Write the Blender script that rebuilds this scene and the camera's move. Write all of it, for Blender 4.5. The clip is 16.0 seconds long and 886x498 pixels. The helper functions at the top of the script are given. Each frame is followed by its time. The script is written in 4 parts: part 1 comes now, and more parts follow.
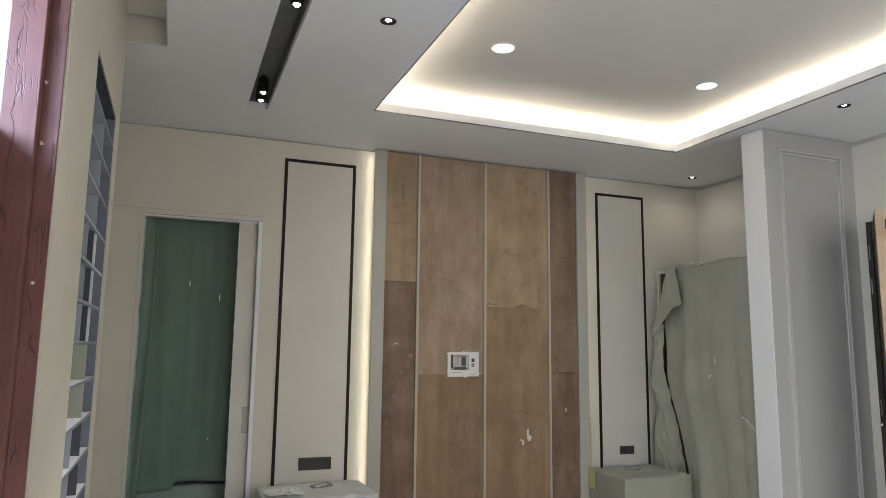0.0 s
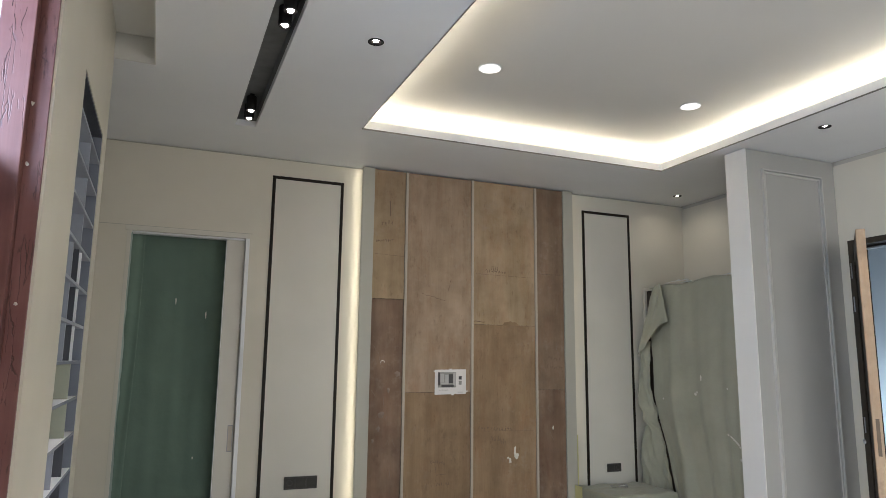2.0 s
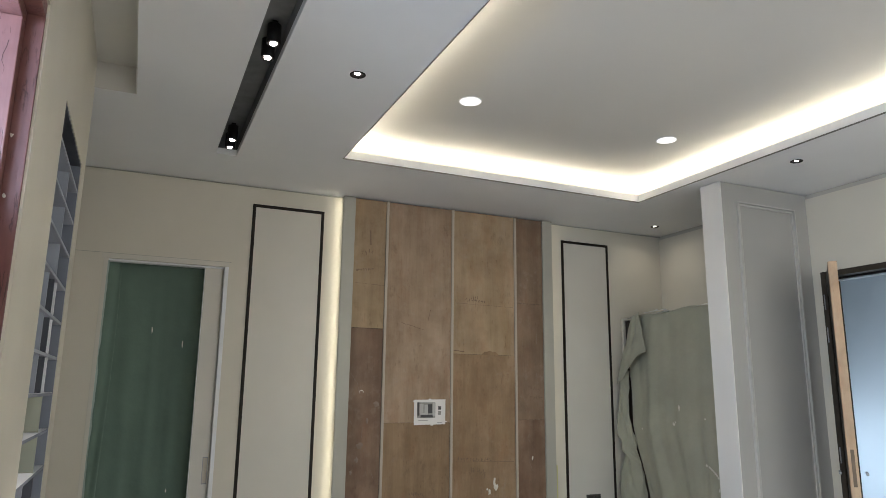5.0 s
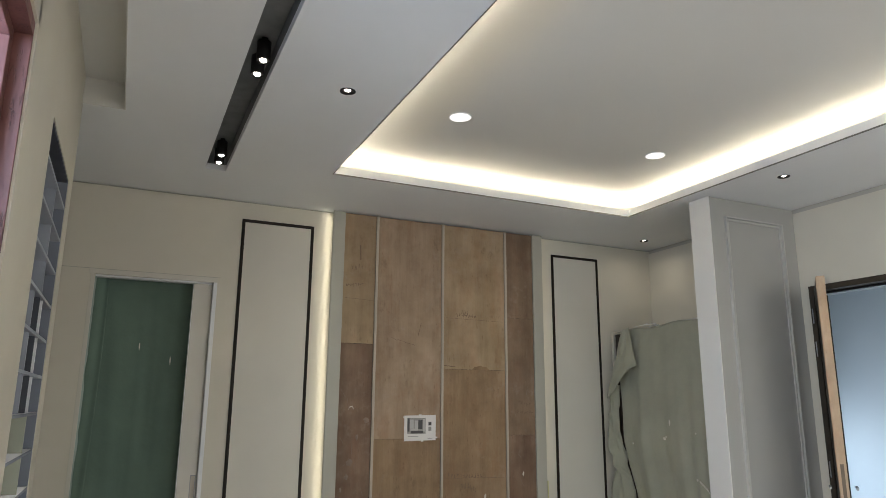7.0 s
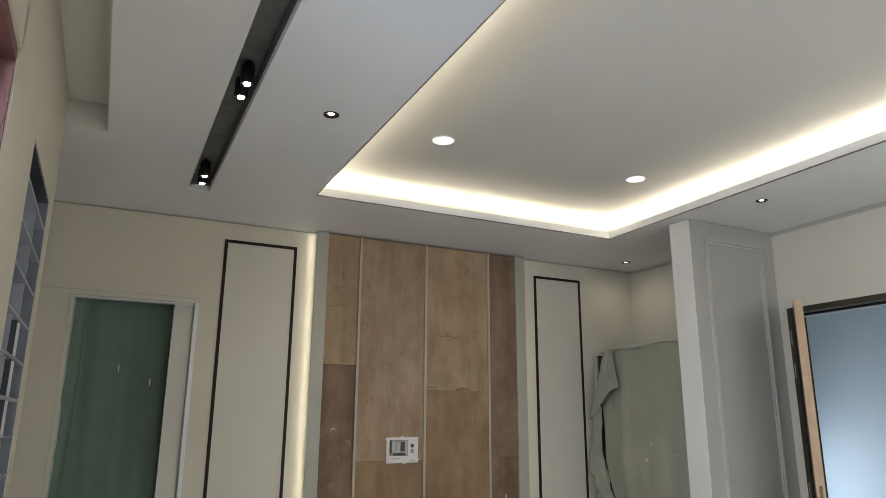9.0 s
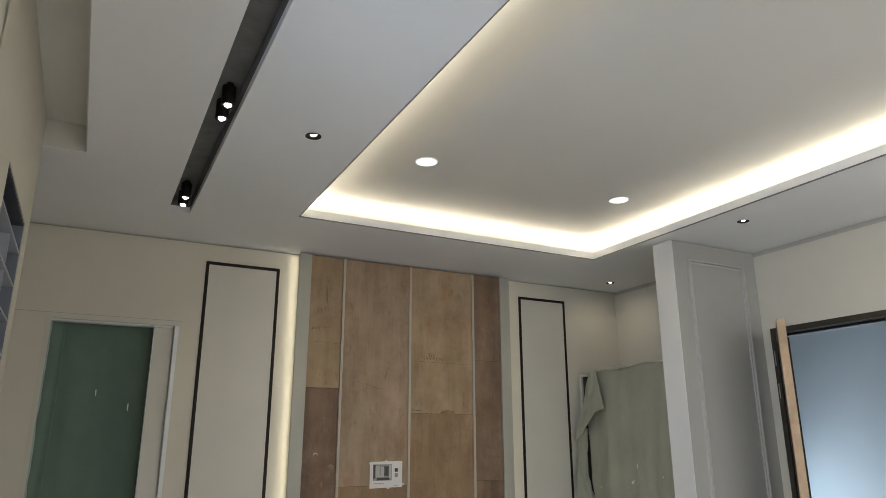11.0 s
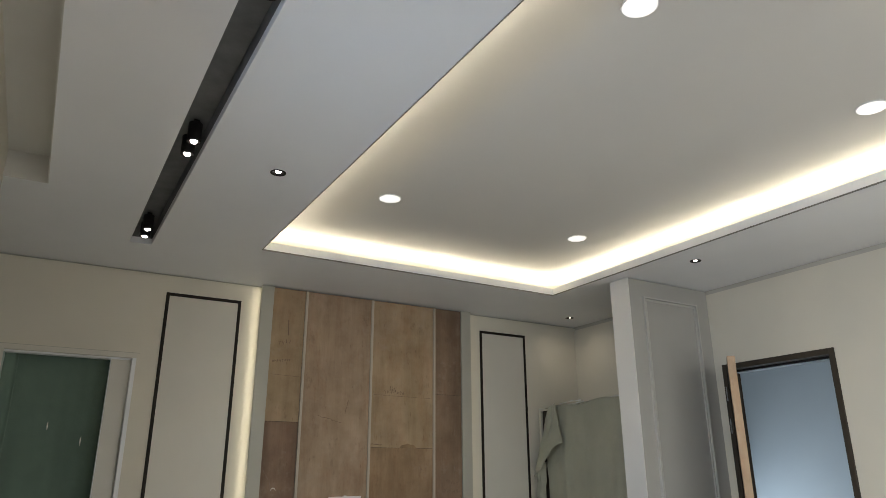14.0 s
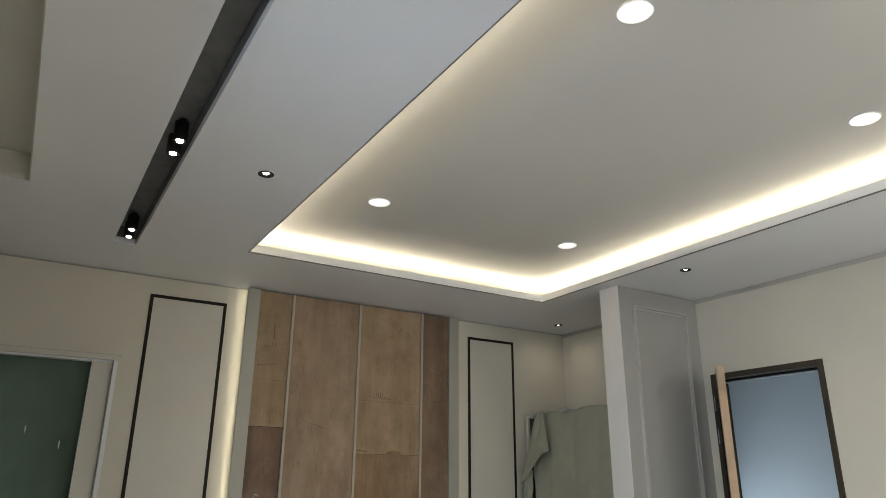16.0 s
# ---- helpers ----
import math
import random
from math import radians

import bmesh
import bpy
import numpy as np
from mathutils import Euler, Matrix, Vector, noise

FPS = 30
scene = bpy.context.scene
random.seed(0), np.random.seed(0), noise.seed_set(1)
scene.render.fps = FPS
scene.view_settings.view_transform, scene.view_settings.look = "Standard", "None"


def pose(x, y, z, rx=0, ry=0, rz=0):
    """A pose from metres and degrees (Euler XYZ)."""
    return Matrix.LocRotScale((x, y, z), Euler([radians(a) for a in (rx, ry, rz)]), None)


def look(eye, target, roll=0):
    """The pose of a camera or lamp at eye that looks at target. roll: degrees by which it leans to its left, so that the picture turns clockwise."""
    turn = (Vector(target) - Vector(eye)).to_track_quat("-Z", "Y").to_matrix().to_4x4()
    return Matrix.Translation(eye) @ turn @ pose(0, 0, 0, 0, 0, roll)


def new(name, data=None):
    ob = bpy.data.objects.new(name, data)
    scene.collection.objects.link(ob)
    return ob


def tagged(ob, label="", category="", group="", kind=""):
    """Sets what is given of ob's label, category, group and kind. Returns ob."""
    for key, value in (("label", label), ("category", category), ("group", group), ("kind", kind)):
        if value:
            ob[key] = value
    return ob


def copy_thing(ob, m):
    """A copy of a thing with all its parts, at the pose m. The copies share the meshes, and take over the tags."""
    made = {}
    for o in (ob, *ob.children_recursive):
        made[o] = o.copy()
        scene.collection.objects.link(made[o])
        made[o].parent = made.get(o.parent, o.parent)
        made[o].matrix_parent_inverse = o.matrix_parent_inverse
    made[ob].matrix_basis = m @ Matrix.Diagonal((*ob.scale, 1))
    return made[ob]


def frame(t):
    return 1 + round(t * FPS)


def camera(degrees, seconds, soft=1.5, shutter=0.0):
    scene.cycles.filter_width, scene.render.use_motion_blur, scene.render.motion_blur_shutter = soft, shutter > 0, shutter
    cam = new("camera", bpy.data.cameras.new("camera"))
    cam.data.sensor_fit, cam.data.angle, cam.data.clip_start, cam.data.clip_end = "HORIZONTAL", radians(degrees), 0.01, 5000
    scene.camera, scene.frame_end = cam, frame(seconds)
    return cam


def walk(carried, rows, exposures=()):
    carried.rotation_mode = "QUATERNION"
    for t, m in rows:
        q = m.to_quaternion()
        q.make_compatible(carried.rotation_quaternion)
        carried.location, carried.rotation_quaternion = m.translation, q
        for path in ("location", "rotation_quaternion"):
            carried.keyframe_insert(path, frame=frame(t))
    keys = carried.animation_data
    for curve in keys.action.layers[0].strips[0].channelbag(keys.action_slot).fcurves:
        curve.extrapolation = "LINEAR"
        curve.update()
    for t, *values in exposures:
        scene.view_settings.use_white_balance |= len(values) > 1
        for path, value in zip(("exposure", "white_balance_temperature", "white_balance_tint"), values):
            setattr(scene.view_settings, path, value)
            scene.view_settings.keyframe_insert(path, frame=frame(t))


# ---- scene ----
cam = camera(65.80, 16.0, soft=0.85)
PATH = [
    (0, (-0.000, 0.055, 1.550), (1.796, 4.667, 2.257), 0.67),
    (0.5, (0.003, 0.050, 1.553), (1.826, 4.649, 2.278), 0.64),
    (1, (-0.003, 0.035, 1.555), (1.831, 4.623, 2.323), 0.55),
    (1.5, (0.003, 0.041, 1.559), (1.840, 4.622, 2.360), 0.56),
    (2, (0.004, 0.034, 1.566), (1.869, 4.601, 2.384), 0.64),
    (2.5, (0.002, 0.031, 1.572), (1.873, 4.589, 2.425), 0.49),
    (3, (-0.000, 0.028, 1.573), (1.909, 4.561, 2.468), 0.71),
    (3.5, (-0.008, 0.015, 1.580), (1.931, 4.529, 2.509), 0.82),
    (4, (-0.005, 0.014, 1.584), (1.944, 4.520, 2.531), 0.72),
    (6.5, (0.001, 0.018, 1.601), (2.029, 4.455, 2.693), 0.58),
    (7, (0.000, 0.018, 1.609), (2.037, 4.450, 2.708), 0.40),
    (7.5, (0.004, 0.012, 1.610), (2.075, 4.417, 2.751), 0.39),
    (8, (0.005, 0.007, 1.615), (2.114, 4.386, 2.787), 0.54),
    (8.5, (0.008, 0.009, 1.622), (2.125, 4.376, 2.824), 0.52),
    (9, (0.003, -0.010, 1.627), (2.125, 4.346, 2.858), 0.33),
    (11.5, (0.028, 0.006, 1.645), (2.249, 4.264, 3.035), -0.34),
    (12, (0.013, -0.031, 1.647), (2.259, 4.211, 3.050), -0.55),
    (12.5, (0.014, -0.043, 1.650), (2.304, 4.159, 3.097), -0.42),
    (13, (0.016, -0.052, 1.653), (2.356, 4.110, 3.136), -0.18),
    (13.5, (0.025, -0.046, 1.660), (2.390, 4.086, 3.185), -0.33),
    (14, (0.003, -0.084, 1.656), (2.394, 4.012, 3.238), -0.19),
    (14.5, (0.020, -0.079, 1.657), (2.424, 3.990, 3.289), -0.05),
    (15, (0.015, -0.074, 1.664), (2.449, 3.973, 3.308), -0.22),
    (15.5, (0.016, -0.067, 1.669), (2.461, 3.983, 3.288), 0.12),
    (16, (0.026, -0.043, 1.675), (2.479, 4.003, 3.290), 0.38),
]
walk(cam, [(t, look(eye, target, roll)) for t, eye, target, roll in PATH],
     exposures=[(0, 0.30, 6500, 12), (4, 0.25, 6480, 11), (7, 0.14, 6650, 10), (9, 0.09, 6700, 10), (12, 0.0, 6750, 10), (14, -0.12, 6820, 9.5), (16, -0.15, 6850, 9)])

# ---- world, daylight and exposure ----
world = bpy.data.worlds.new("sky")
scene.world = world
world.use_nodes = True
wn = world.node_tree.nodes
sky = wn.new("ShaderNodeTexSky")
sky.sky_type = "NISHITA"
sky.sun_disc = False
sky.sun_elevation = radians(48)
sky.sun_rotation = radians(20)
wn["Background"].inputs[1].default_value = 0.15
world.node_tree.links.new(sky.outputs[0], wn["Background"].inputs[0])

sun = new("sun", bpy.data.lights.new("sun", "SUN"))
sun.data.energy = 1.0
sun.data.angle = radians(12)
sun.data.color = (1.0, 0.96, 0.9)
sun.matrix_world = look((2, 12, 13), (0, 0, 0))


def area_lamp(name, eye, target, w, h, watts, colour, spread=180):
    lamp = new(name, bpy.data.lights.new(name, "AREA"))
    lamp.data.shape = "RECTANGLE"
    lamp.data.size, lamp.data.size_y = w, h
    lamp.data.energy, lamp.data.color = watts, colour
    lamp.data.spread = radians(spread)
    lamp.matrix_world = look(eye, target)
    return lamp


LEFT_WATTS, FRONT_WATTS, COVE_WATTS, SIDE_WATTS, NEXT_WATTS, FAN_WATTS = 88, 22, 12.8, 1.0, 23, 90
area_lamp("daylight_left", (-0.50, -0.18, 1.42), (3.0, -0.18, -0.55), 1.7, 2.6, LEFT_WATTS, (0.92, 0.955, 1.0), 120)
# fill lamp added behind the camera to brighten the back wall evenly
area_lamp("front_fill", (3.0, -1.16, 1.6), (3.2, 3.0, 0.8), 2.6, 2.2, FRONT_WATTS, (0.94, 0.97, 1.0), 130)
area_lamp("daylight_fanlight", (-1.10, 1.60, 2.48), (2.0, 1.75, 2.40), 2.2, 0.56, FAN_WATTS, (0.51, 0.71, 1.0))
# unseen fill lamp, added to brighten the next room's far wall from below
area_lamp("next_room_fill", (6.95, 5.97, 0.85), (7.1, 4.0, 0.9), 1.3, 1.2, NEXT_WATTS, (0.64, 0.82, 1.0))

H = 3.245          # underside of the soffit
TRAY = 3.42        # underside of the raised tray
D = 5.70           # face of the back wall
XL, XR = -0.353, 5.07
TX0, TX1, TY0, TY1 = 1.26, 3.97, 0.47, 4.70
LED = (1.0, 0.935, 0.76)


# ---- materials ----
def material(name):
    m = bpy.data.materials.new(name)
    m.use_nodes = True
    nt = m.node_tree
    return m, nt, nt.nodes["Principled BSDF"]


def tex_coord(nt, scale=(1, 1, 1), random_shift=False):
    co = nt.nodes.new("ShaderNodeTexCoord")
    mp = nt.nodes.new("ShaderNodeMapping")
    mp.inputs["Scale"].default_value = scale
    nt.links.new(co.outputs["Object"], mp.inputs["Vector"])
    if random_shift:
        oi = nt.nodes.new("ShaderNodeObjectInfo")
        mul = nt.nodes.new("ShaderNodeMath")
        mul.operation = "MULTIPLY"
        mul.inputs[1].default_value = 37.0
        nt.links.new(oi.outputs["Random"], mul.inputs[0])
        nt.links.new(mul.outputs[0], mp.inputs["Location"])
    return mp.outputs[0]


def noise_node(nt, vec, scale, detail=4.0, rough=0.55):
    n = nt.nodes.new("ShaderNodeTexNoise")
    n.inputs["Scale"].default_value = scale
    n.inputs["Detail"].default_value = detail
    n.inputs["Roughness"].default_value = rough
    nt.links.new(vec, n.inputs["Vector"])
    return n.outputs["Fac"]


def ramp(nt, fac, stops):
    r = nt.nodes.new("ShaderNodeValToRGB")
    e = r.color_ramp.elements
    e[0].position, e[0].color = stops[0][0], (*stops[0][1], 1)
    e[1].position, e[1].color = stops[-1][0], (*stops[-1][1], 1)
    for p, c in stops[1:-1]:
        x = e.new(p)
        x.color = (*c, 1)
    nt.links.new(fac, r.inputs[0])
    return r.outputs[0]


def mix(nt, kind, fac, a, b):
    n = nt.nodes.new("ShaderNodeMixRGB")
    n.blend_type = kind
    if isinstance(fac, float):
        n.inputs[0].default_value = fac
    else:
        nt.links.new(fac, n.inputs[0])
    for k, v in ((1, a), (2, b)):
        if isinstance(v, tuple):
            n.inputs[k].default_value = (*v, 1)
        else:
            nt.links.new(v, n.inputs[k])
    return n.outputs[0]


def bump(nt, bsdf, height, strength, distance):
    b = nt.nodes.new("ShaderNodeBump")
    b.inputs["Strength"].default_value = strength
    b.inputs["Distance"].default_value = distance
    nt.links.new(height, b.inputs["Height"])
    nt.links.new(b.outputs[0], bsdf.inputs["Normal"])


def shade(c, k):
    return tuple(v * k for v in c)


def paint(name, colour, rough=0.55, mottling=0.05, relief=0.15):
    m, nt, b = material(name)
    v = tex_coord(nt)
    big = noise_node(nt, v, 1.3, 3)
    fine = noise_node(nt, v, 140, 3)
    c = ramp(nt, big, [(0.3, shade(colour, 1 - mottling)), (0.7, shade(colour, 1 + mottling * 0.5))])
    nt.links.new(c, b.inputs["Base Color"])
    r = ramp(nt, noise_node(nt, v, 4.0, 4), [(0.3, (rough - 0.06,) * 3), (0.7, (rough + 0.08,) * 3)])
    nt.links.new(r, b.inputs["Roughness"])
    bump(nt, b, fine, relief, 0.001)
    return m


def metal_paint(name, colour, rough=0.45, metallic=0.0):
    m, nt, b = material(name)
    v = tex_coord(nt)
    c = ramp(nt, noise_node(nt, v, 9, 4), [(0.3, shade(colour, 0.85)), (0.7, shade(colour, 1.15))])
    nt.links.new(c, b.inputs["Base Color"])
    b.inputs["Roughness"].default_value = rough
    b.inputs["Metallic"].default_value = metallic
    b.inputs["Specular IOR Level"].default_value = 0.22
    bump(nt, b, noise_node(nt, v, 260, 2), 0.08, 0.0006)
    return m


def plywood(name, dark, light, blotch, stain=0.5):
    dark, light, blotch = (tuple(c * k for c, k in zip(q, (1.14, 1.095, 1.01))) for q in (dark, light, blotch))
    m, nt, b = material(name)
    v = tex_coord(nt, (1, 1, 1), True)
    g = tex_coord(nt, (9, 9, 0.75), True)
    f = tex_coord(nt, (210, 210, 5.0), True)
    s = tex_coord(nt, (4.2, 4.2, 1.3), True)
    grain = noise_node(nt, g, 1.0, 5, 0.6)
    fibre = noise_node(nt, f, 1.0, 3, 0.6)
    cloud = noise_node(nt, s, 1.0, 5, 0.6)
    spots = noise_node(nt, v, 3.2, 5, 0.65)
    base = ramp(nt, grain, [(0.30, dark), (0.5, tuple((p + q) / 2 for p, q in zip(dark, light))), (0.70, light)])
    c = mix(nt, "MULTIPLY", 0.30, base, ramp(nt, fibre, [(0.3, (0.72, 0.7, 0.68)), (0.62, (1, 1, 1))]))
    c = mix(nt, "MIX", ramp(nt, cloud, [(0.48, (0, 0, 0)), (0.72, (stain,) * 3)]), c, blotch)
    c = mix(nt, "MULTIPLY", 0.75, c, ramp(nt, spots, [(0.3, (0.66, 0.62, 0.58)), (0.58, (1, 1, 1))]))
    red = ramp(nt, noise_node(nt, tex_coord(nt, (6, 6, 2.2), True), 1.0, 6, 0.7), [(0.50, (1, 1, 1)), (0.66, (0.95, 0.84, 0.78))])
    c = mix(nt, "MULTIPLY", 0.8, c, red)
    fleck = ramp(nt, noise_node(nt, tex_coord(nt, (60, 60, 14), True), 1.0, 3, 0.5), [(0.27, (0.5, 0.42, 0.36)), (0.34, (1, 1, 1))])
    c = mix(nt, "MULTIPLY", 0.4, c, fleck)
    dust = mix(nt, "MULTIPLY", 1.0, ramp(nt, noise_node(nt, v, 13, 6, 0.7), [(0.52, (0, 0, 0)), (0.70, (0.22, 0.22, 0.22))]), ramp(nt, noise_node(nt, v, 2.1, 3), [(0.42, (0, 0, 0)), (0.62, (1, 1, 1))]))
    c = mix(nt, "MIX", dust, c, (0.46, 0.39, 0.33))
    smear = ramp(nt, noise_node(nt, tex_coord(nt, (9, 9, 5), True), 1.0, 6, 0.72), [(0.30, (0.60, 0.57, 0.55)), (0.40, (1, 1, 1))])
    c = mix(nt, "MULTIPLY", 0.55, c, smear)
    nt.links.new(c, b.inputs["Base Color"])
    b.inputs["Roughness"].default_value = 0.68
    bump(nt, b, fibre, 0.25, 0.0008)
    return m


def red_wood(name):
    """Old oil paint, crazed into upright flakes where it has aged most."""
    m, nt, b = material(name)
    v = tex_coord(nt)
    g = tex_coord(nt, (60, 60, 1.6))
    fine = noise_node(nt, g, 1.0, 4)
    wob = nt.nodes.new("ShaderNodeMixRGB")
    wob.blend_type = "ADD"
    wob.inputs[0].default_value = 0.55
    nt.links.new(tex_coord(nt, (58, 58, 4.5)), wob.inputs[1])
    warp = nt.nodes.new("ShaderNodeTexNoise")
    warp.inputs["Scale"].default_value = 30
    warp.inputs["Detail"].default_value = 4
    nt.links.new(v, warp.inputs["Vector"])
    nt.links.new(warp.outputs["Color"], wob.inputs[2])
    cell = nt.nodes.new("ShaderNodeTexVoronoi")
    cell.feature = "DISTANCE_TO_EDGE"
    cell.inputs["Scale"].default_value = 1.0
    nt.links.new(wob.outputs[0], cell.inputs["Vector"])
    edge = ramp(nt, cell.outputs["Distance"], [(0.0, (0, 0, 0)), (0.055, (1, 1, 1))])
    aged = ramp(nt, noise_node(nt, tex_coord(nt, (22, 22, 7)), 1.0, 4, 0.6), [(0.54, (1, 1, 1)), (0.62, (0, 0, 0))])
    craze = mix(nt, "LIGHTEN", 1.0, edge, aged)
    base = ramp(nt, noise_node(nt, v, 5, 4), [(0.3, (0.180, 0.070, 0.060)), (0.7, (0.245, 0.105, 0.090))])
    c = mix(nt, "MULTIPLY", 0.35, base, ramp(nt, fine, [(0.35, (0.62, 0.57, 0.57)), (0.65, (1, 1, 1))]))
    c = mix(nt, "MULTIPLY", 0.6, c, craze)
    nt.links.new(c, b.inputs["Base Color"])
    b.inputs["Roughness"].default_value = 0.5
    lump = mix(nt, "ADD", 0.25, craze, fine)
    bump(nt, b, lump, 0.55, 0.0022)
    return m


def cloth(name, colour, weave=420.0):
    m, nt, b = material(name)
    v = tex_coord(nt)
    big = ramp(nt, noise_node(nt, v, 2.4, 5, 0.6), [(0.3, shade(colour, 0.86)), (0.7, shade(colour, 1.06))])
    fine = noise_node(nt, v, weave, 2)
    c = mix(nt, "MULTIPLY", 0.25, big, ramp(nt, fine, [(0.35, (0.7, 0.7, 0.7)), (0.65, (1, 1, 1))]))
    nt.links.new(c, b.inputs["Base Color"])
    b.inputs["Roughness"].default_value = 0.9
    b.inputs["Sheen Weight"].default_value = 0.15
    bump(nt, b, noise_node(nt, v, 22, 4), 0.35, 0.006)
    return m


def glow(name, colour, strength):
    m, nt, b = material(name)
    b.inputs["Base Color"].default_value = (0.8, 0.8, 0.8, 1)
    b.inputs["Emission Color"].default_value = (*colour, 1)
    b.inputs["Emission Strength"].default_value = strength
    return m


WALL = paint("wall_paint", (0.68, 0.628, 0.525), 0.55, 0.05)
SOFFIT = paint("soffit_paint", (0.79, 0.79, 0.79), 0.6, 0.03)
# recess is toned darker than the soffit; its shade is in the colour
RECESS_SHADED = paint("recess_shaded_paint", (0.64, 0.62, 0.565), 0.7, 0.05)
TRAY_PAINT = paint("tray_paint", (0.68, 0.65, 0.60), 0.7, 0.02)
PANEL = paint("panel_paint", (0.66, 0.618, 0.538), 0.42, 0.04, 0.05)
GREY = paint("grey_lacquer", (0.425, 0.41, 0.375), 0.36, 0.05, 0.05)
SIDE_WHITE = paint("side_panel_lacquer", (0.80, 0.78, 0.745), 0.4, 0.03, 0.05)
WHITE = paint("white_lacquer", (0.80, 0.80, 0.80), 0.4, 0.03, 0.05)
TRIM_GREY = paint("trim_grey", (0.46, 0.437, 0.367), 0.4, 0.05, 0.05)
TRIM_DARK = paint("edge_bead", (0.16, 0.15, 0.135), 0.5, 0.05, 0.05)
BATTEN = paint("batten_grey", (0.50, 0.43, 0.34), 0.5, 0.08, 0.05)
MOULDING = paint("moulding_lacquer", (0.53, 0.515, 0.475), 0.42, 0.04, 0.03)
BLACK = metal_paint("black_metal", (0.012, 0.010, 0.009), 0.6)
BRONZE = metal_paint("dark_bronze_metal", (0.060, 0.047, 0.034), 0.5, 0.1)
INLAY = metal_paint("inlay_brown_black", (0.020, 0.014, 0.009), 0.55)
TRIM_PALE = paint("trim_pale_grey", (0.50, 0.465, 0.40), 0.45, 0.05, 0.05)
FILM = paint("pale_green_film", (0.50, 0.58, 0.53), 0.3, 0.2, 0.1)
CRUMPLED = paint("crumpled_masking_film", (0.78, 0.78, 0.75), 0.35, 0.1, 0.1)
SLOT_BLACK = metal_paint("slot_black_paint", (0.19, 0.19, 0.185), 0.8)
LOCK = metal_paint("dull_lock_steel", (0.16, 0.12, 0.085), 0.6, 0.2)
CHROME = metal_paint("brushed_steel", (0.36, 0.36, 0.36), 0.48, 1.0)
PLY_PALE = plywood("plywood_pale", (0.305, 0.218, 0.135), (0.395, 0.295, 0.188), (0.48, 0.36, 0.26), 0.6)
PLY_MID = plywood("plywood_mid", (0.235, 0.154, 0.088), (0.33, 0.224, 0.135), (0.41, 0.285, 0.19), 0.6)
PLY_GREY = plywood("plywood_greyed", (0.275, 0.192, 0.130), (0.375, 0.275, 0.195), (0.47, 0.36, 0.275), 0.7)
PLY_RED = plywood("plywood_red_brown", (0.150, 0.092, 0.060), (0.230, 0.146, 0.100), (0.29, 0.205, 0.15), 0.6)
PLY_BROWN = plywood("plywood_brown", (0.170, 0.112, 0.073), (0.25, 0.172, 0.116), (0.29, 0.21, 0.155), 0.6)
RED = red_wood("red_painted_wood")
OAK = plywood("pale_oak", (0.40, 0.29, 0.20), (0.50, 0.38, 0.27), (0.50, 0.38, 0.28), 0.2)
GREEN_CLOTH = cloth("green_sheet", (0.150, 0.218, 0.172))
SAGE_CLOTH = cloth("sage_sheet", (0.415, 0.405, 0.31))
BENCH_CLOTH = cloth("bench_sheet", (0.31, 0.37, 0.33))
PALE_CLOTH = cloth("pale_sheet", (0.68, 0.68, 0.655))
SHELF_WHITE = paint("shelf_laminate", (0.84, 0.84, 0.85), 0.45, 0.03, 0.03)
# grey, blue and dark copies of the laminate carry the niche's shade
SHELF_SHADE_GREY = paint("shelf_laminate_grey_shade", (0.36, 0.38, 0.43), 0.45, 0.03, 0.03)
SHELF_SHADE_BLUE = paint("shelf_laminate_blue_shade", (0.19, 0.205, 0.25), 0.5, 0.06, 0.03)
SHELF_SHADE_DARK = paint("shelf_laminate_dark_shade", (0.062, 0.066, 0.080), 0.5, 0.06, 0.03)
SHELF_OLIVE = paint("shelf_olive_laminate", (0.40, 0.41, 0.32), 0.5, 0.06, 0.03)
FLOOR_MAT = paint("floor_sheeting", (0.52, 0.50, 0.47), 0.5, 0.10)
GROUND_MAT = paint("bare_ground", (0.36, 0.33, 0.28), 0.9, 0.15)
PAPER = paint("paper", (0.84, 0.80, 0.77), 0.8, 0.02, 0.02)
INK = paint("printed_ink", (0.09, 0.085, 0.08), 0.8, 0.1, 0.02)
INK_GREY = paint("printed_grey", (0.36, 0.34, 0.31), 0.8, 0.2, 0.02)
INK_PALE = paint("printed_pale_grey", (0.56, 0.53, 0.50), 0.8, 0.15, 0.02)
PENCIL = paint("pencil_mark", (0.19, 0.12, 0.08), 0.8, 0.1, 0.02)
PLASTER = paint("plaster_splash", (0.74, 0.70, 0.62), 0.9, 0.1)
# yellow of the side light's glow, put into a surface colour
YELLOW_LIT = paint("yellow_light_tint", (0.60, 0.55, 0.26), 0.35, 0.08)
DUSTY_BLUE = paint("next_room_paint", (0.65, 0.70, 0.745), 0.6, 0.03)
LED_GLOW = glow("led_tape", LED, 1.6)
LAMP_GLOW = glow("lamp_diffuser", (1.0, 0.97, 0.95), 1.0)
SPOT_GLOW = glow("spot_lens", (1.0, 0.93, 0.88), 9.0)


# ---- building helpers ----
def link(name, bm, mat, parent=None, label="", smooth=False):
    me = bpy.data.meshes.new(name)
    bmesh.ops.recalc_face_normals(bm, faces=bm.faces)
    bm.to_mesh(me)
    bm.free()
    me.materials.append(mat)
    if smooth:
        for p in me.polygons:
            p.use_smooth = True
    ob = new(name, me)
    ob.parent = parent
    if label:
        tagged(ob, label)
    return ob


def part(name, bm, mat, parent, label="", smooth=False):
    return link(name, bm, mat, parent, label, smooth)


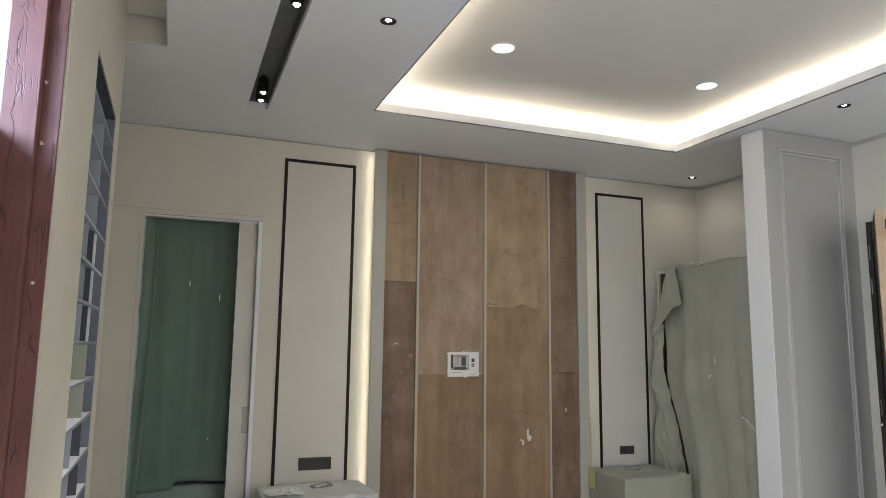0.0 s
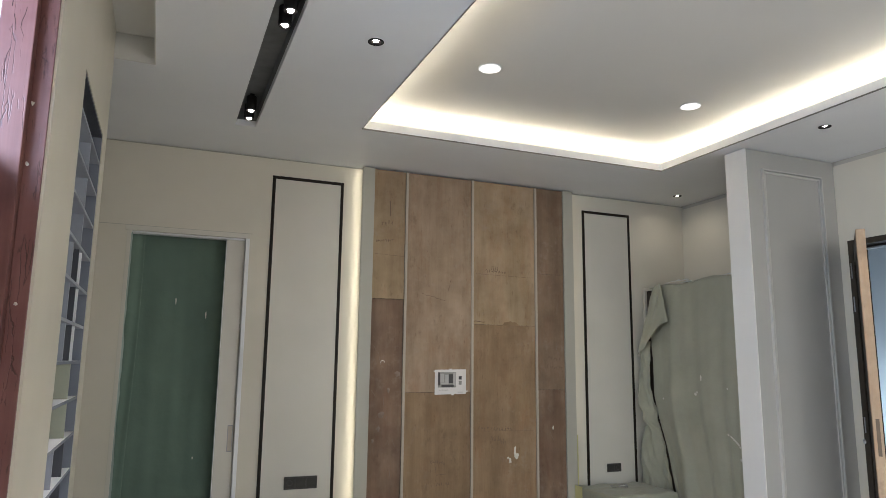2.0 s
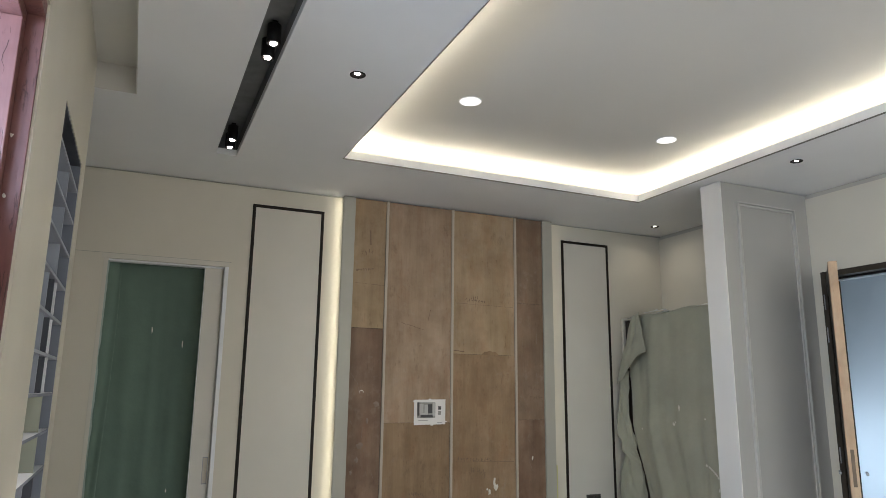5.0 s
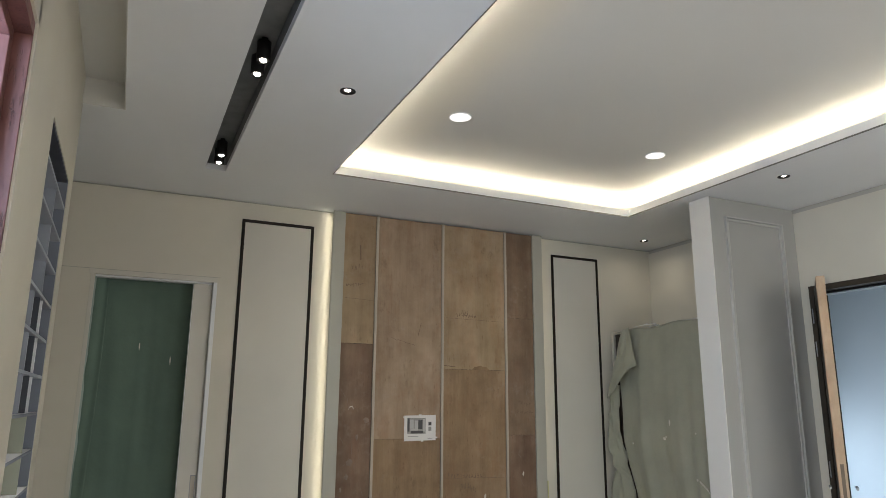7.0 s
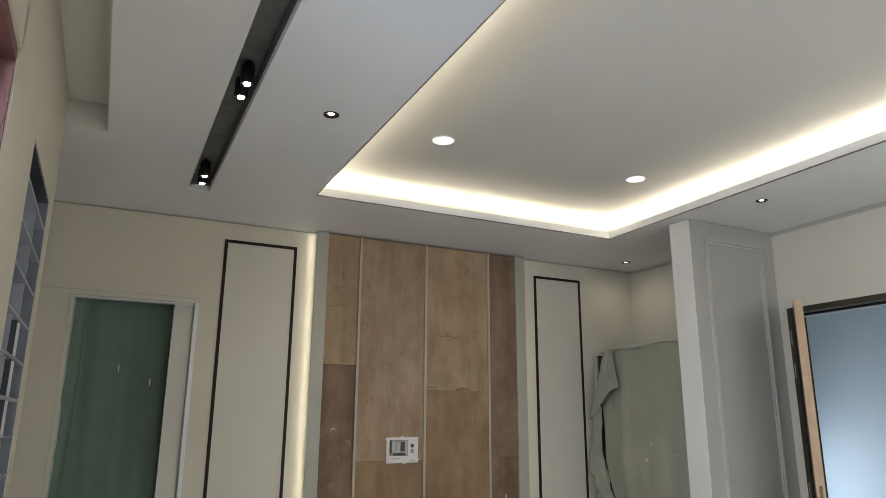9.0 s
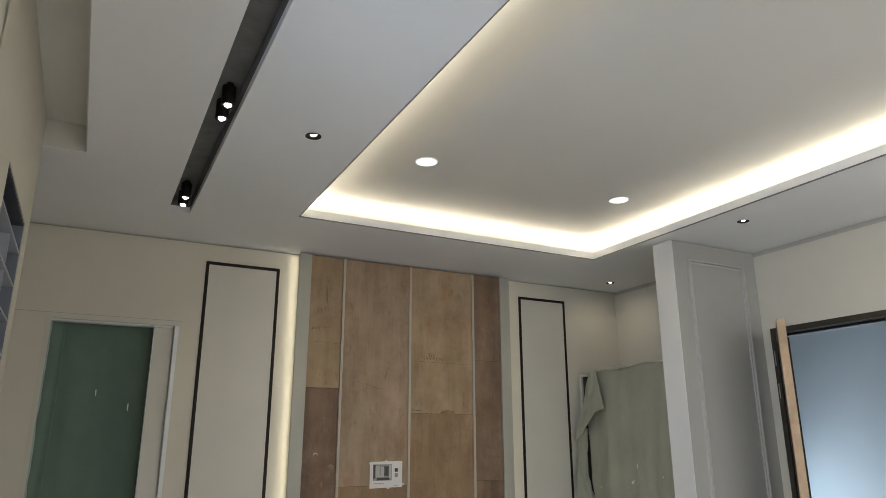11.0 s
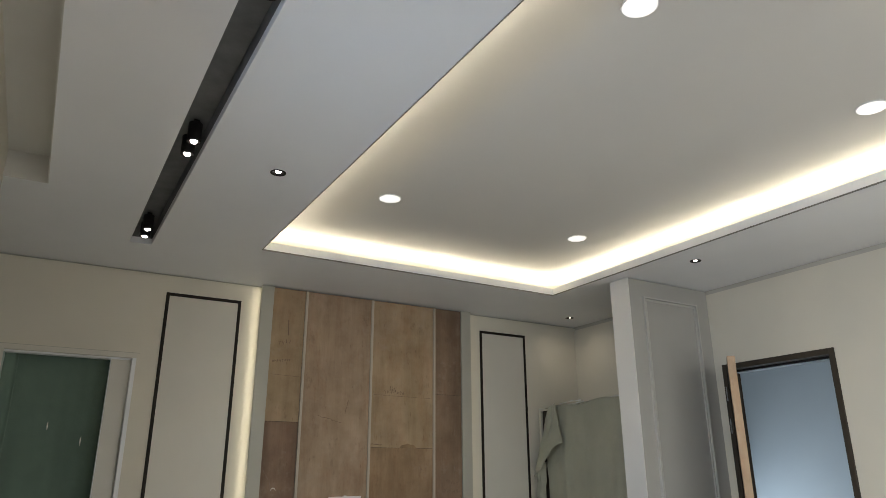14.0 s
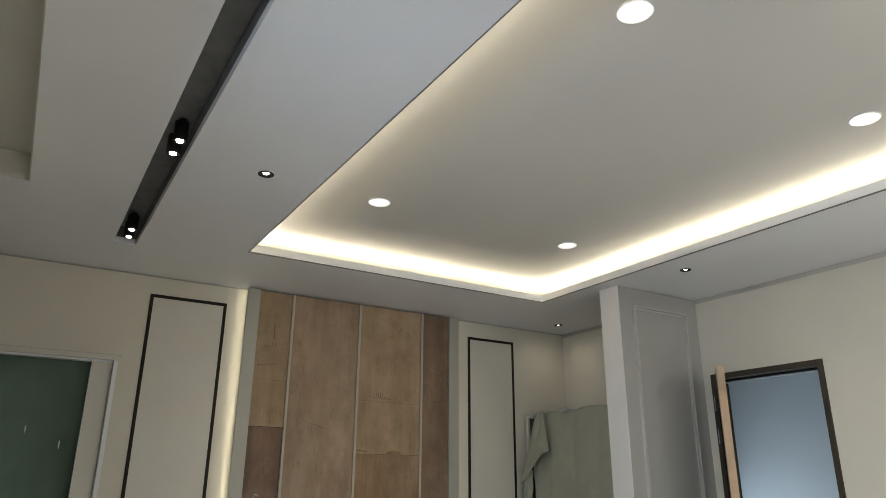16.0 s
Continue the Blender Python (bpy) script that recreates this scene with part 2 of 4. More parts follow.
def thing(name, label, category, at=(0, 0, 0), group="", kind=""):
    ob = new(name)
    ob.location = at
    ob.empty_display_size = 0.1
    bpy.context.view_layer.update()
    return tagged(ob, label, category, group, kind)


def box(x0, x1, y0, y1, z0, z1, bevel=0.0, bm=None):
    own = bmesh.new()
    m = pose((x0 + x1) / 2, (y0 + y1) / 2, (z0 + z1) / 2) @ Matrix.Diagonal((x1 - x0, y1 - y0, z1 - z0, 1))
    bmesh.ops.create_cube(own, size=1, matrix=m)
    if bevel:
        bmesh.ops.bevel(own, geom=own.edges[:], offset=bevel, segments=2, affect="EDGES", profile=0.6)
    if bm is None:
        return own
    me = bpy.data.meshes.new("piece")
    own.to_mesh(me)
    own.free()
    bm.from_mesh(me)
    bpy.data.meshes.remove(me)
    return bm


def cyl(r, z0, z1, r2=None, segments=32, at=(0, 0), bm=None, caps=True):
    bm = bm or bmesh.new()
    m = pose(at[0], at[1], (z0 + z1) / 2)
    bmesh.ops.create_cone(bm, cap_ends=caps, segments=segments, radius1=r, radius2=r if r2 is None else r2, depth=z1 - z0, matrix=m)
    return bm


def lathe(profile, segments=36):
    """A ring of revolution round z from (radius, height) pairs, closed on itself."""
    bm = bmesh.new()
    rings = []
    for k in range(segments):
        a = 2 * math.pi * k / segments
        rings.append([bm.verts.new((r * math.cos(a), r * math.sin(a), z)) for r, z in profile])
    n = len(profile)
    for k in range(segments):
        p, q = rings[k], rings[(k + 1) % segments]
        for j in range(n):
            bm.faces.new((p[j], q[j], q[(j + 1) % n], p[(j + 1) % n]))
    return bm


def slab(us, vs, t0, t1, axes, holes, bm=None):
    """A plate with rectangular holes: cut lines us and vs, thickness t0 to t1; axes names u, v and the thickness, as in 'xyz'."""
    cuts_u = sorted({round(u, 5) for u in (*us, *(h[0] for h in holes), *(h[1] for h in holes))})
    cuts_v = sorted({round(v, 5) for v in (*vs, *(h[2] for h in holes), *(h[3] for h in holes))})
    bm = bm or bmesh.new()
    nu, nv = len(cuts_u) - 1, len(cuts_v) - 1

    def solid(i, j):
        if not (0 <= i < nu and 0 <= j < nv):
            return False
        u, v = (cuts_u[i] + cuts_u[i + 1]) / 2, (cuts_v[j] + cuts_v[j + 1]) / 2
        return not any(h[0] < u < h[1] and h[2] < v < h[3] for h in holes)

    verts = {}

    def vert(i, j, t):
        if (i, j, t) not in verts:
            c = dict(zip(axes, (cuts_u[i], cuts_v[j], t)))
            verts[i, j, t] = bm.verts.new((c["x"], c["y"], c["z"]))
        return verts[i, j, t]

    for i in range(nu):
        for j in range(nv):
            if not solid(i, j):
                continue
            for t in (t0, t1):
                bm.faces.new([vert(a, b, t) for a, b in ((i, j), (i + 1, j), (i + 1, j + 1), (i, j + 1))])
            for (a, b), (c, d), (e, f) in (((i, j), (i + 1, j), (i, j - 1)), ((i, j + 1), (i + 1, j + 1), (i, j + 1)),
                                           ((i, j), (i, j + 1), (i - 1, j)), ((i + 1, j), (i + 1, j + 1), (i + 1, j))):
                if not solid(e, f):
                    bm.faces.new((vert(a, b, t0), vert(c, d, t0), vert(c, d, t1), vert(a, b, t1)))
    return bm


def setting(name, bm, mat, label, category):
    return tagged(link(name, bm, mat), label, category, kind="structure")


def sheet(nu, nv, place):
    """A grid of quads whose corners are place(u, v), u and v from 0 to 1."""
    bm = bmesh.new()
    g = [[bm.verts.new(place(i / nu, j / nv)) for j in range(nv + 1)] for i in range(nu + 1)]
    for i in range(nu):
        for j in range(nv):
            bm.faces.new((g[i][j], g[i + 1][j], g[i + 1][j + 1], g[i][j + 1]))
    return bm


def thicken(ob, t):
    s = ob.modifiers.new("thickness", "SOLIDIFY")
    s.thickness = t
    return ob


# ---- the shell of the room ----
YF = -1.25         # face of the front wall, behind the camera
setting("floor", box(-3.2, 8.6, -1.6, 9.2, -0.12, 0.0), FLOOR_MAT, "pale dusty protective sheeting over the bedroom floor", "floor")
setting("ground", box(-60, 60, -60, 60, -0.5, -0.13), GROUND_MAT, "pale bare ground outside the house", "ground")

# back wall with the sliding door's opening
setting("wall_back", slab((-1.9, XR + 0.15), (0.0, H - 0.014), D, D + 0.16, "xzy", [(-0.255, 0.60, -0.01, 2.545)]), WALL,
        "off-white painted back wall with a thin shadow gap", "wall")
setting("trim_back", box(-1.9, XR + 0.15, D + 0.022, D + 0.16, H - 0.0138, H + 0.3), TRIM_GREY, "thin grey shadow gap under the ceiling", "trim")

# right wall with the doorway
setting("wall_right", slab((YF, D), (0.0, H - 0.040), XR, XR + 0.15, "yzx", [(2.83, 3.82, -0.01, 2.567)]), WALL,
        "off-white painted side wall with an open doorway", "wall")
setting("trim_right", box(XR + 0.016, XR + 0.15, YF, D, H - 0.0398, H + 0.3), TRIM_PALE, "grey shadow gap trim under the ceiling", "trim")

# left wall: shelf niche, red-framed door opening and a wide opening to the daylight
NY0, NY1, NZ0, NZ1 = 3.035, 3.962, 0.16, 2.735
setting("wall_left", slab((2.36, 4.16), (0.0, H + 0.3), XL - 0.17, XL, "yzx", [(NY0, NY1, NZ0, NZ1)]), WALL,
        "off-white painted wall with a tall shelf niche", "wall")
setting("wall_left_end", box(XL - 0.345, XL - 0.315, 3.0, 4.16, 0.0, H + 0.3), WALL, "off-white painted wall end behind the niche", "wall")
bm = slab((YF, 2.36), (0.0, H + 0.3), XL - 0.17, XL, "yzx", [(-1.05, 0.70, -0.01, 2.76), (0.90, 2.38, -0.01, 2.785)])
setting("wall_left_front", bm, WALL, "off-white painted wall round the openings to the daylight", "wall")

# walls that close the place
# the wide opening is made up to hold the front fill lamp
bm = slab((XL - 0.17, XR + 0.15), (0.0, H + 0.3), YF - 0.15, YF, "xzy", [(0.6, 4.6, 0.6, 2.8)])
setting("wall_front", bm, WALL, "unseen off-white front wall with an opening added for the fill lamp", "wall")
setting("wall_passage", box(-2.05, -1.9, 4.16, 9.0, 0.0, H + 0.3), WALL, "off-white painted end wall of the side passage", "wall")
BRIGHT_SKY = glow("bright_sky", (0.93, 0.98, 1.0), 1.0)
setting("backdrop", box(-2.6, XL - 0.347, 3.96, 3.99, 0.0, 6.0), BRIGHT_SKY, "bright overcast sky beyond the open fanlight", "backdrop")
setting("wall_passage_near", box(-2.05, XL - 0.346, 4.01, 4.16, 0.0, H + 0.3), WALL, "off-white painted wall of the side passage", "wall")

# dressing room behind the sliding door
setting("wall_dressing_left", box(-1.9, -1.75, D + 0.16, 8.6, 0, 3.0), WALL, "painted wall of the dressing room", "wall")
setting("wall_dressing_right", box(2.2, 2.35, D + 0.16, 8.6, 0, 3.0), WALL, "painted wall of the dressing room", "wall")
setting("wall_dressing_back", box(-1.9, 2.35, 8.6, 8.75, 0, 3.0), WALL, "painted back wall of the dressing room", "wall")
setting("ceiling_dressing", box(-1.9, 2.35, D + 0.16, 8.75, 3.0, 3.15), SOFFIT, "plain ceiling of the dressing room", "ceiling")

# room beyond the doorway
setting("wall_next_far", box(8.0, 8.15, 0.3, 6.0, 0, 3.4), DUSTY_BLUE, "pale painted wall of the next room", "wall")
# the low opening is made up to hold the fill lamp
setting("wall_next_back", slab((XR + 0.15, 8.15), (0.0, 3.4), 6.0, 6.15, "xzy", [(6.25, 7.65, 0.2, 1.5)]), DUSTY_BLUE, "pale painted wall with a low opening added for the fill lamp", "wall")
setting("wall_next_front", box(XR + 0.15, 8.15, 0.25, 0.40, 0.0, 3.4), DUSTY_BLUE, "pale painted wall of the next room", "wall")
setting("ceiling_next", box(XR + 0.15, 8.15, 0.25, 6.15, 3.4, 3.5), SOFFIT, "plain ceiling of the next room", "ceiling")

# ceiling: soffit with tray, light slot, curtain recess and holes for the recessed lamps
SLOT = (0.395, 0.540, 0.2, 4.985)
LAMPS = [(0.953, 3.334), (4.254, 3.311), (4.716, 5.352), (0.953, 1.30)]
lamp_holes = [(x - 0.033, x + 0.033, y - 0.033, y + 0.033) for x, y in LAMPS]
bm = slab((-2.05, XR + 0.015), (YF, D + 0.021), H, H + 0.045, "xyz",
          [(TX0, TX1, TY0, TY1), SLOT, (XL - 0.05, -0.131, YF + 0.1, 4.125), (-2.06, XL - 0.17, YF - 1, 4.0), *lamp_holes])
# upstand of the cove round the tray
for x0, x1, y0, y1 in ((TX0 - 0.018, TX0, TY0 - 0.018, TY1 + 0.018), (TX1, TX1 + 0.018, TY0 - 0.018, TY1 + 0.018),
                       (TX0, TX1, TY0 - 0.018, TY0), (TX0, TX1, TY1, TY1 + 0.018)):
    box(x0, x1, y0, y1, H + 0.0452, H + 0.064, 0, bm)
ceiling = setting("ceiling", bm, SOFFIT, "white plasterboard ceiling with a lit tray and black light slot", "ceiling")
bm = slab((TX0 - 0.003, TX1 + 0.003), (TY0 - 0.003, TY1 + 0.003), H - 0.003, H + 0.006, "xyz", [(TX0 + 0.0015, TX1 - 0.0015, TY0 + 0.0015, TY1 - 0.0015)])
setting("trim_tray", bm, TRIM_DARK, "slim dark edge bead round the ceiling tray", "trim")
R = 0.33           # how far the cove reaches back over the soffit
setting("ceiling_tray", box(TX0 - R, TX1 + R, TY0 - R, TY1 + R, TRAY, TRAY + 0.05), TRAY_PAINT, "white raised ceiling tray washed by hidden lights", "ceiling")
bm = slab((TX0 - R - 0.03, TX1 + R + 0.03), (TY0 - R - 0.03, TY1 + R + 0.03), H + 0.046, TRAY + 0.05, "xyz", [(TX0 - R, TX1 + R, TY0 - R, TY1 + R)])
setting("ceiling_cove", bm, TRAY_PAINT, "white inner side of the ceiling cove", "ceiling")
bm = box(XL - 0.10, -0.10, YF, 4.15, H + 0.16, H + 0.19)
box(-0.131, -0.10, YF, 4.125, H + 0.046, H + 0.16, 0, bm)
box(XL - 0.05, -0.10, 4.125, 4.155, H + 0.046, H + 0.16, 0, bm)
# thin linings carry the shaded tone over the soffit's cut edges
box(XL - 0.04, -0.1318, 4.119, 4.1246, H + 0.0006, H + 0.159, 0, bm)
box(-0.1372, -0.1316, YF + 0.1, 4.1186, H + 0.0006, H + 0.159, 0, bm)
setting("ceiling_recess", bm, RECESS_SHADED, "white curtain recess in the ceiling along the wall", "ceiling")
setting("ceiling_roof", slab((-2.2, XR + 0.15), (YF - 0.15, D + 0.16), H + 0.36, H + 0.46, "xyz", [(-2.3, XL - 0.17, YF - 1, 4.0)]), SOFFIT, "concrete slab over the ceiling", "ceiling")

CX, CY = (TX0 + TX1) / 2, (TY0 + TY1) / 2
CB, CT = 0.085, 0.012  # how far the lamp tape lies behind the edge, and its lean into the room
for eye, aim, length in (((CX, TY1 + CB, H + 0.052), (CX, TY1 + CB - CT, TRAY), TX1 - TX0 + 0.34), ((CX, TY0 - CB, H + 0.052), (CX, TY0 - CB + CT, TRAY), TX1 - TX0 + 0.34),
                         ((TX0 - CB, CY, H + 0.052), (TX0 - CB + CT, CY, TRAY), TY1 - TY0 + 0.34), ((TX1 + CB, CY, H + 0.052), (TX1 + CB - CT, CY, TRAY), TY1 - TY0 + 0.34)):
    area_lamp("cove_light", eye, aim, length, 0.02, COVE_WATTS * length / 2.9, LED)


# ---- partition with panel moulding beside the doorway ----
def rect_frame(x0, x1, z0, z1, w, y0, y1):
    return slab((x0, x1), (z0, z1), y0, y1, "xzy", [(x0 + w, x1 - w, z0 + w, z1 - w)])


partition = thing("partition", "grey lacquered partition with moulded panel and white narrow side", "partition", (4.59, 4.0, 0), kind="structure")
partition.location = (0, 0, 0)
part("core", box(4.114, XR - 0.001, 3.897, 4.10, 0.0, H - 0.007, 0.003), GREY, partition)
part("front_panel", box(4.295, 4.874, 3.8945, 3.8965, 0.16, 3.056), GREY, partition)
part("moulding", rect_frame(4.262, 4.907, 0.12, 3.089, 0.011, 3.875, 3.8968), MOULDING, partition)
part("moulding", rect_frame(4.276, 4.893, 0.134, 3.075, 0.008, 3.891, 3.8966), MOULDING, partition)
part("moulding", rect_frame(4.286, 4.883, 0.144, 3.065, 0.009, 3.884, 3.8964), MOULDING, partition)
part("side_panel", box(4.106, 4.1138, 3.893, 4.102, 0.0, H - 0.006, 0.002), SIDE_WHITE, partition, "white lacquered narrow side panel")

# ---- plywood feature wall ----
feature = thing("feature_wall", "unfinished plywood feature wall with grey battens and side lighting", "wall panel")
YP = 5.632         # face of the plywood boards
# backing is coloured black to give the shallow board gaps their shade
part("backing", box(1.562, 3.622, YP + 0.010, D - 0.001, 0.0, H - 0.010), BLACK, feature)
part("side_trim", box(1.532, 1.639, YP - 0.014, YP + 0.0095, 0.0, H - 0.008, 0.002), TRIM_GREY, feature, "grey painted side trim")
part("side_trim", box(3.539, 3.648, YP - 0.014, YP + 0.0095, 0.0, H - 0.008, 0.002), TRIM_GREY, feature, "grey painted side trim")
for x in (1.9275, 2.566, 3.222):
    part("batten", box(x + 0.003, x + 0.026, YP - 0.009, YP + 0.0095, 0.0, H - 0.009, 0.0025), BATTEN, feature, "slim grey batten")
BOARDS = [(1.641, 1.927, 2.101, 3.231, PLY_PALE, 0.0), (1.641, 1.927, 0.0, 2.098, PLY_RED, 0.003),
          (1.9565, 2.566, 1.312, 3.231, PLY_GREY, 0.0), (1.9565, 2.566, 0.0, 1.310, PLY_MID, 0.0015),
          (2.5945, 3.222, 1.909, 3.231, PLY_PALE, 0.001), (2.5945, 3.222, 0.0, 1.907, PLY_MID, 0.0),
          (3.2505, 3.537, 2.403, 3.231, PLY_BROWN, 0.0), (3.2505, 3.537, 1.330, 2.401, PLY_BROWN, 0.001), (3.2505, 3.537, 0.0, 1.328, PLY_RED, 0.0)]
for x0, x1, z0, z1, mat, sink in BOARDS:
    bm = box(-(x1 - x0) / 2, (x1 - x0) / 2, 0, 0.009 - sink, 0, z1 - z0, 0.0008)
    board = part("board", bm, mat, feature)
    board.location = ((x0 + x1) / 2, YP + sink, z0)

# veneer torn off in an arc above the joint of two boards
bm = bmesh.new()
arc = [(2.967 + 0.085 * math.cos(math.pi * k / 12), 1.907 + 0.036 * math.sin(math.pi * k / 12) * (1 + 0.15 * math.sin(k * 2.3))) for k in range(13)]
bm.faces.new([bm.verts.new((x, YP - 0.0004, z)) for x, z in reversed(arc)])
part("torn_veneer", bm, PLY_MID, feature, "torn patch of brown veneer")

# scribbled pencil notes, too faint to read, and dabs of plaster
rng = random.Random(5)


def scribble(x0, z0, x1, z1, height, steps, w=0.0035):
    """A shaky pencil line as a thin ribbon lying on the boards."""
    bm = bmesh.new()
    pts = []
    for k in range(steps + 1):
        u = k / steps
        pts.append((x0 + (x1 - x0) * u + rng.uniform(-0.3, 0.3) * (x1 - x0) / steps, z0 + (z1 - z0) * u + rng.uniform(-height, height)))
    for (a, b), (c, d) in zip(pts, pts[1:]):
        n = Vector((-(d - b), c - a)).normalized() * w / 2
        y = YP - 0.0012
        bm.faces.new([bm.verts.new((p, y, q)) for p, q in ((a + n.x, b + n.y), (c + n.x, d + n.y), (c - n.x, d - n.y), (a - n.x, b - n.y))])
    return bm


def pencil_dashes(x0, z0, x1, z1, height, marks):
    """A line of unreadable writing: a row of little upright and slanting dashes."""
    bm = bmesh.new()
    for k in range(marks):
        u = (k + 0.5) / marks
        cx, cz, w = x0 + (x1 - x0) * u, z0 + (z1 - z0) * u, abs(x1 - x0) / marks
        for _ in range(rng.choice((2, 3, 3))):
            a = rng.choice((0.1, 1.5, 1.3, 0.8, 2.3)) + rng.uniform(-0.2, 0.2)
            half = Vector((math.cos(a) * w * 0.34, math.sin(a) * height * 0.42))
            mid = Vector((cx + rng.uniform(-0.25, 0.25) * w, cz + rng.uniform(-0.3, 0.3) * height))
            n = Vector((-half.y, half.x)).normalized() * 0.0016
            p, q = mid - half, mid + half
            bm.faces.new([bm.verts.new((c.x, YP - 0.0012, c.y)) for c in (p + n, q + n, q - n, p - n)])
    return bm


for args in ((1.786, 2.955, 1.792, 2.825, 0.002, 5, 0.009), (1.66, 2.485, 1.92, 2.475, 0.001, 9, 0.002), (2.62, 2.365, 3.20, 2.358, 0.001, 14, 0.002),
             (2.10, 2.16, 2.32, 2.10, 0.006, 10, 0.003), (2.345, 2.19, 2.37, 2.30, 0.010, 8, 0.003), (2.598, 1.937, 2.70, 1.930, 0.003, 6, 0.006),
             (3.27, 2.43, 3.52, 2.425, 0.003, 8, 0.002), (2.62, 0.978, 3.2, 0.965, 0.002, 12, 0.002), (1.98, 1.312, 2.54, 1.312, 0.001, 9, 0.002),
             (2.24, 0.70, 2.25, 0.62, 0.001, 4, 0.003), (2.25, 0.625, 2.34, 0.63, 0.001, 4, 0.003), (3.27, 0.785, 3.47, 0.772, 0.002, 8, 0.002)):
    part("pencil_line", scribble(*args), PENCIL, feature, "faint pencil line")
for args in ((1.71, 2.750, 1.82, 2.766, 0.038, 4), (1.66, 2.595, 1.83, 2.612, 0.024, 8), (2.71, 2.40, 2.93, 2.395, 0.03, 7), (2.77, 2.42, 2.84, 2.415, 0.045, 4),
             (2.64, 1.000, 2.98, 0.985, 0.034, 12), (2.77, 0.925, 2.92, 0.865, 0.050, 8), (2.19, 0.735, 2.33, 0.72, 0.030, 7), (2.25, 0.55, 2.37, 0.545, 0.026, 6),
             (3.35, 1.63, 3.50, 1.60, 0.03, 5), (3.34, 1.54, 3.52, 1.53, 0.03, 7), (3.29, 0.80, 3.46, 0.785, 0.03, 7)):
    part("pencil_note", pencil_dashes(*args), PENCIL, feature, "row of unreadable pencil dashes")


def splash(x, y, z, axis, r, tall, seed):
    """A small dab of plaster, uneven in outline, lying on a surface that faces -y or -x."""
    g = random.Random(seed)
    bm = bmesh.new()
    rim = []
    for k in range(11):
        a = 2 * math.pi * k / 11
        q = r * g.uniform(0.55, 1.15)
        rim.append((q * math.cos(a), q * tall * math.sin(a)))
    mid = bm.verts.new((x, y - 0.003, z) if axis == "y" else (x - 0.003, y, z))
    ring = [bm.verts.new((x + u, y, z + v) if axis == "y" else (x, y + u, z + v)) for u, v in rim]
    for k in range(11):
        bm.faces.new((mid, ring[k], ring[(k + 1) % 11]))
    return bm


for x, z, r, tall, seed in ((3.005, 0.80, 0.013, 3.2, 1), (3.018, 0.755, 0.022, 1.6, 2), (2.955, 0.715, 0.016, 1.8, 3), (2.935, 0.74, 0.010, 1.2, 4),
                            (3.40, 0.99, 0.010, 2.2, 8)):
    part("plaster_dab", splash(x, YP - 0.0015, z, "y", r, tall, seed), PLASTER, feature, "dab of dried pale plaster")
DUSTY = paint("rubbed_dust", (0.27, 0.20, 0.155), 0.9, 0.2)
for k in range(15):
    x, z = rng.uniform(1.66, 1.90), rng.uniform(0.5, 1.7)
    if k > 9:
        x, z = rng.uniform(3.27, 3.50), rng.uniform(0.5, 2.2)
    lean, reach = rng.uniform(-0.05, 0.05), rng.uniform(0.03, 0.12)
    part("scratch", scribble(x, z, x + lean, z + reach, 0.004, 6, rng.uniform(0.002, 0.004)), DUSTY, feature, "pale dusty scratch")
for x, z, r, tall, seed in ((1.885, 1.466, 0.028, 0.8, 5), (1.75, 1.134, 0.030, 1.1, 6), (1.683, 0.921, 0.016, 1.6, 7), (1.73, 1.02, 0.022, 1.3, 9), (1.81, 1.33, 0.014, 2.2, 10)):
    part("dust_smear", splash(x, YP + 0.0022, z, "y", r, tall, seed), DUSTY, feature, "smear of pale dust")
arc = [(1.752 + 0.022 * math.cos(a), 1.545 + 0.030 * math.sin(a)) for a in np.linspace(0.3, 3.3, 9)]
bm = bmesh.new()
for (xa, za), (xb, zb) in zip(arc, arc[1:]):
    bm.faces.new([bm.verts.new((p, YP - 0.0013, q)) for p, q in ((xa, za), (xb, zb), (xb, zb + 0.007), (xa, za + 0.007))])
part("plaster_dab", bm, PLASTER, feature, "curl of dried pale plaster")
for x in (1.553, 3.629):
    part("led_tape", box(x - 0.002, x + 0.002, YP + 0.018, YP + 0.026, 0.02, H - 0.02), LED_GLOW, feature, "warm lit strip behind the trim")
# yellow pieces paint in the side light's reflection and its glow line
part("yellow_light", box(3.612, 3.616, 5.50, 5.612, 0.30, 0.475, 0.001), YELLOW_LIT, feature, "yellow patch painting in light reflected on the table side")
part("yellow_light", box(3.649, 3.659, YP - 0.016, YP + 0.05, 0.02, 0.92, 0.001), YELLOW_LIT, feature, "yellow strip painting in the glow beside the trim")
for x, aim, k in ((1.540, 0.9, 1.0), (3.640, 4.3, 0.32)):
    area_lamp("side_light", (x + (-0.013 if aim < 1 else 0.013), YP + 0.026, H / 2), (x + (-0.075 if aim < 1 else 0.075), D, H / 2), 0.012, H - 0.06, SIDE_WATTS * k, (1.0, 0.965, 0.79))

# ---- printed sheet taped to the boards ----
sheet_paper = thing("paper_sheet", "white printed drawing sheet taped onto the plywood", "paper", (2.370, YP, 1.401))
bm = sheet(8, 6, lambda u, v: (-0.147 + 0.294 * u, -0.004 - 0.006 * (2 * u - 1) ** 4 - 0.002 * v, -0.106 + 0.212 * v + 0.006 * (u - 0.5)))
thicken(part("page", bm, PAPER, sheet_paper), 0.0006)


def flat(x0, x1, z0, z1, y=-0.0105):
    return box(x0, x1, y - 0.0006, y, z0, z1)


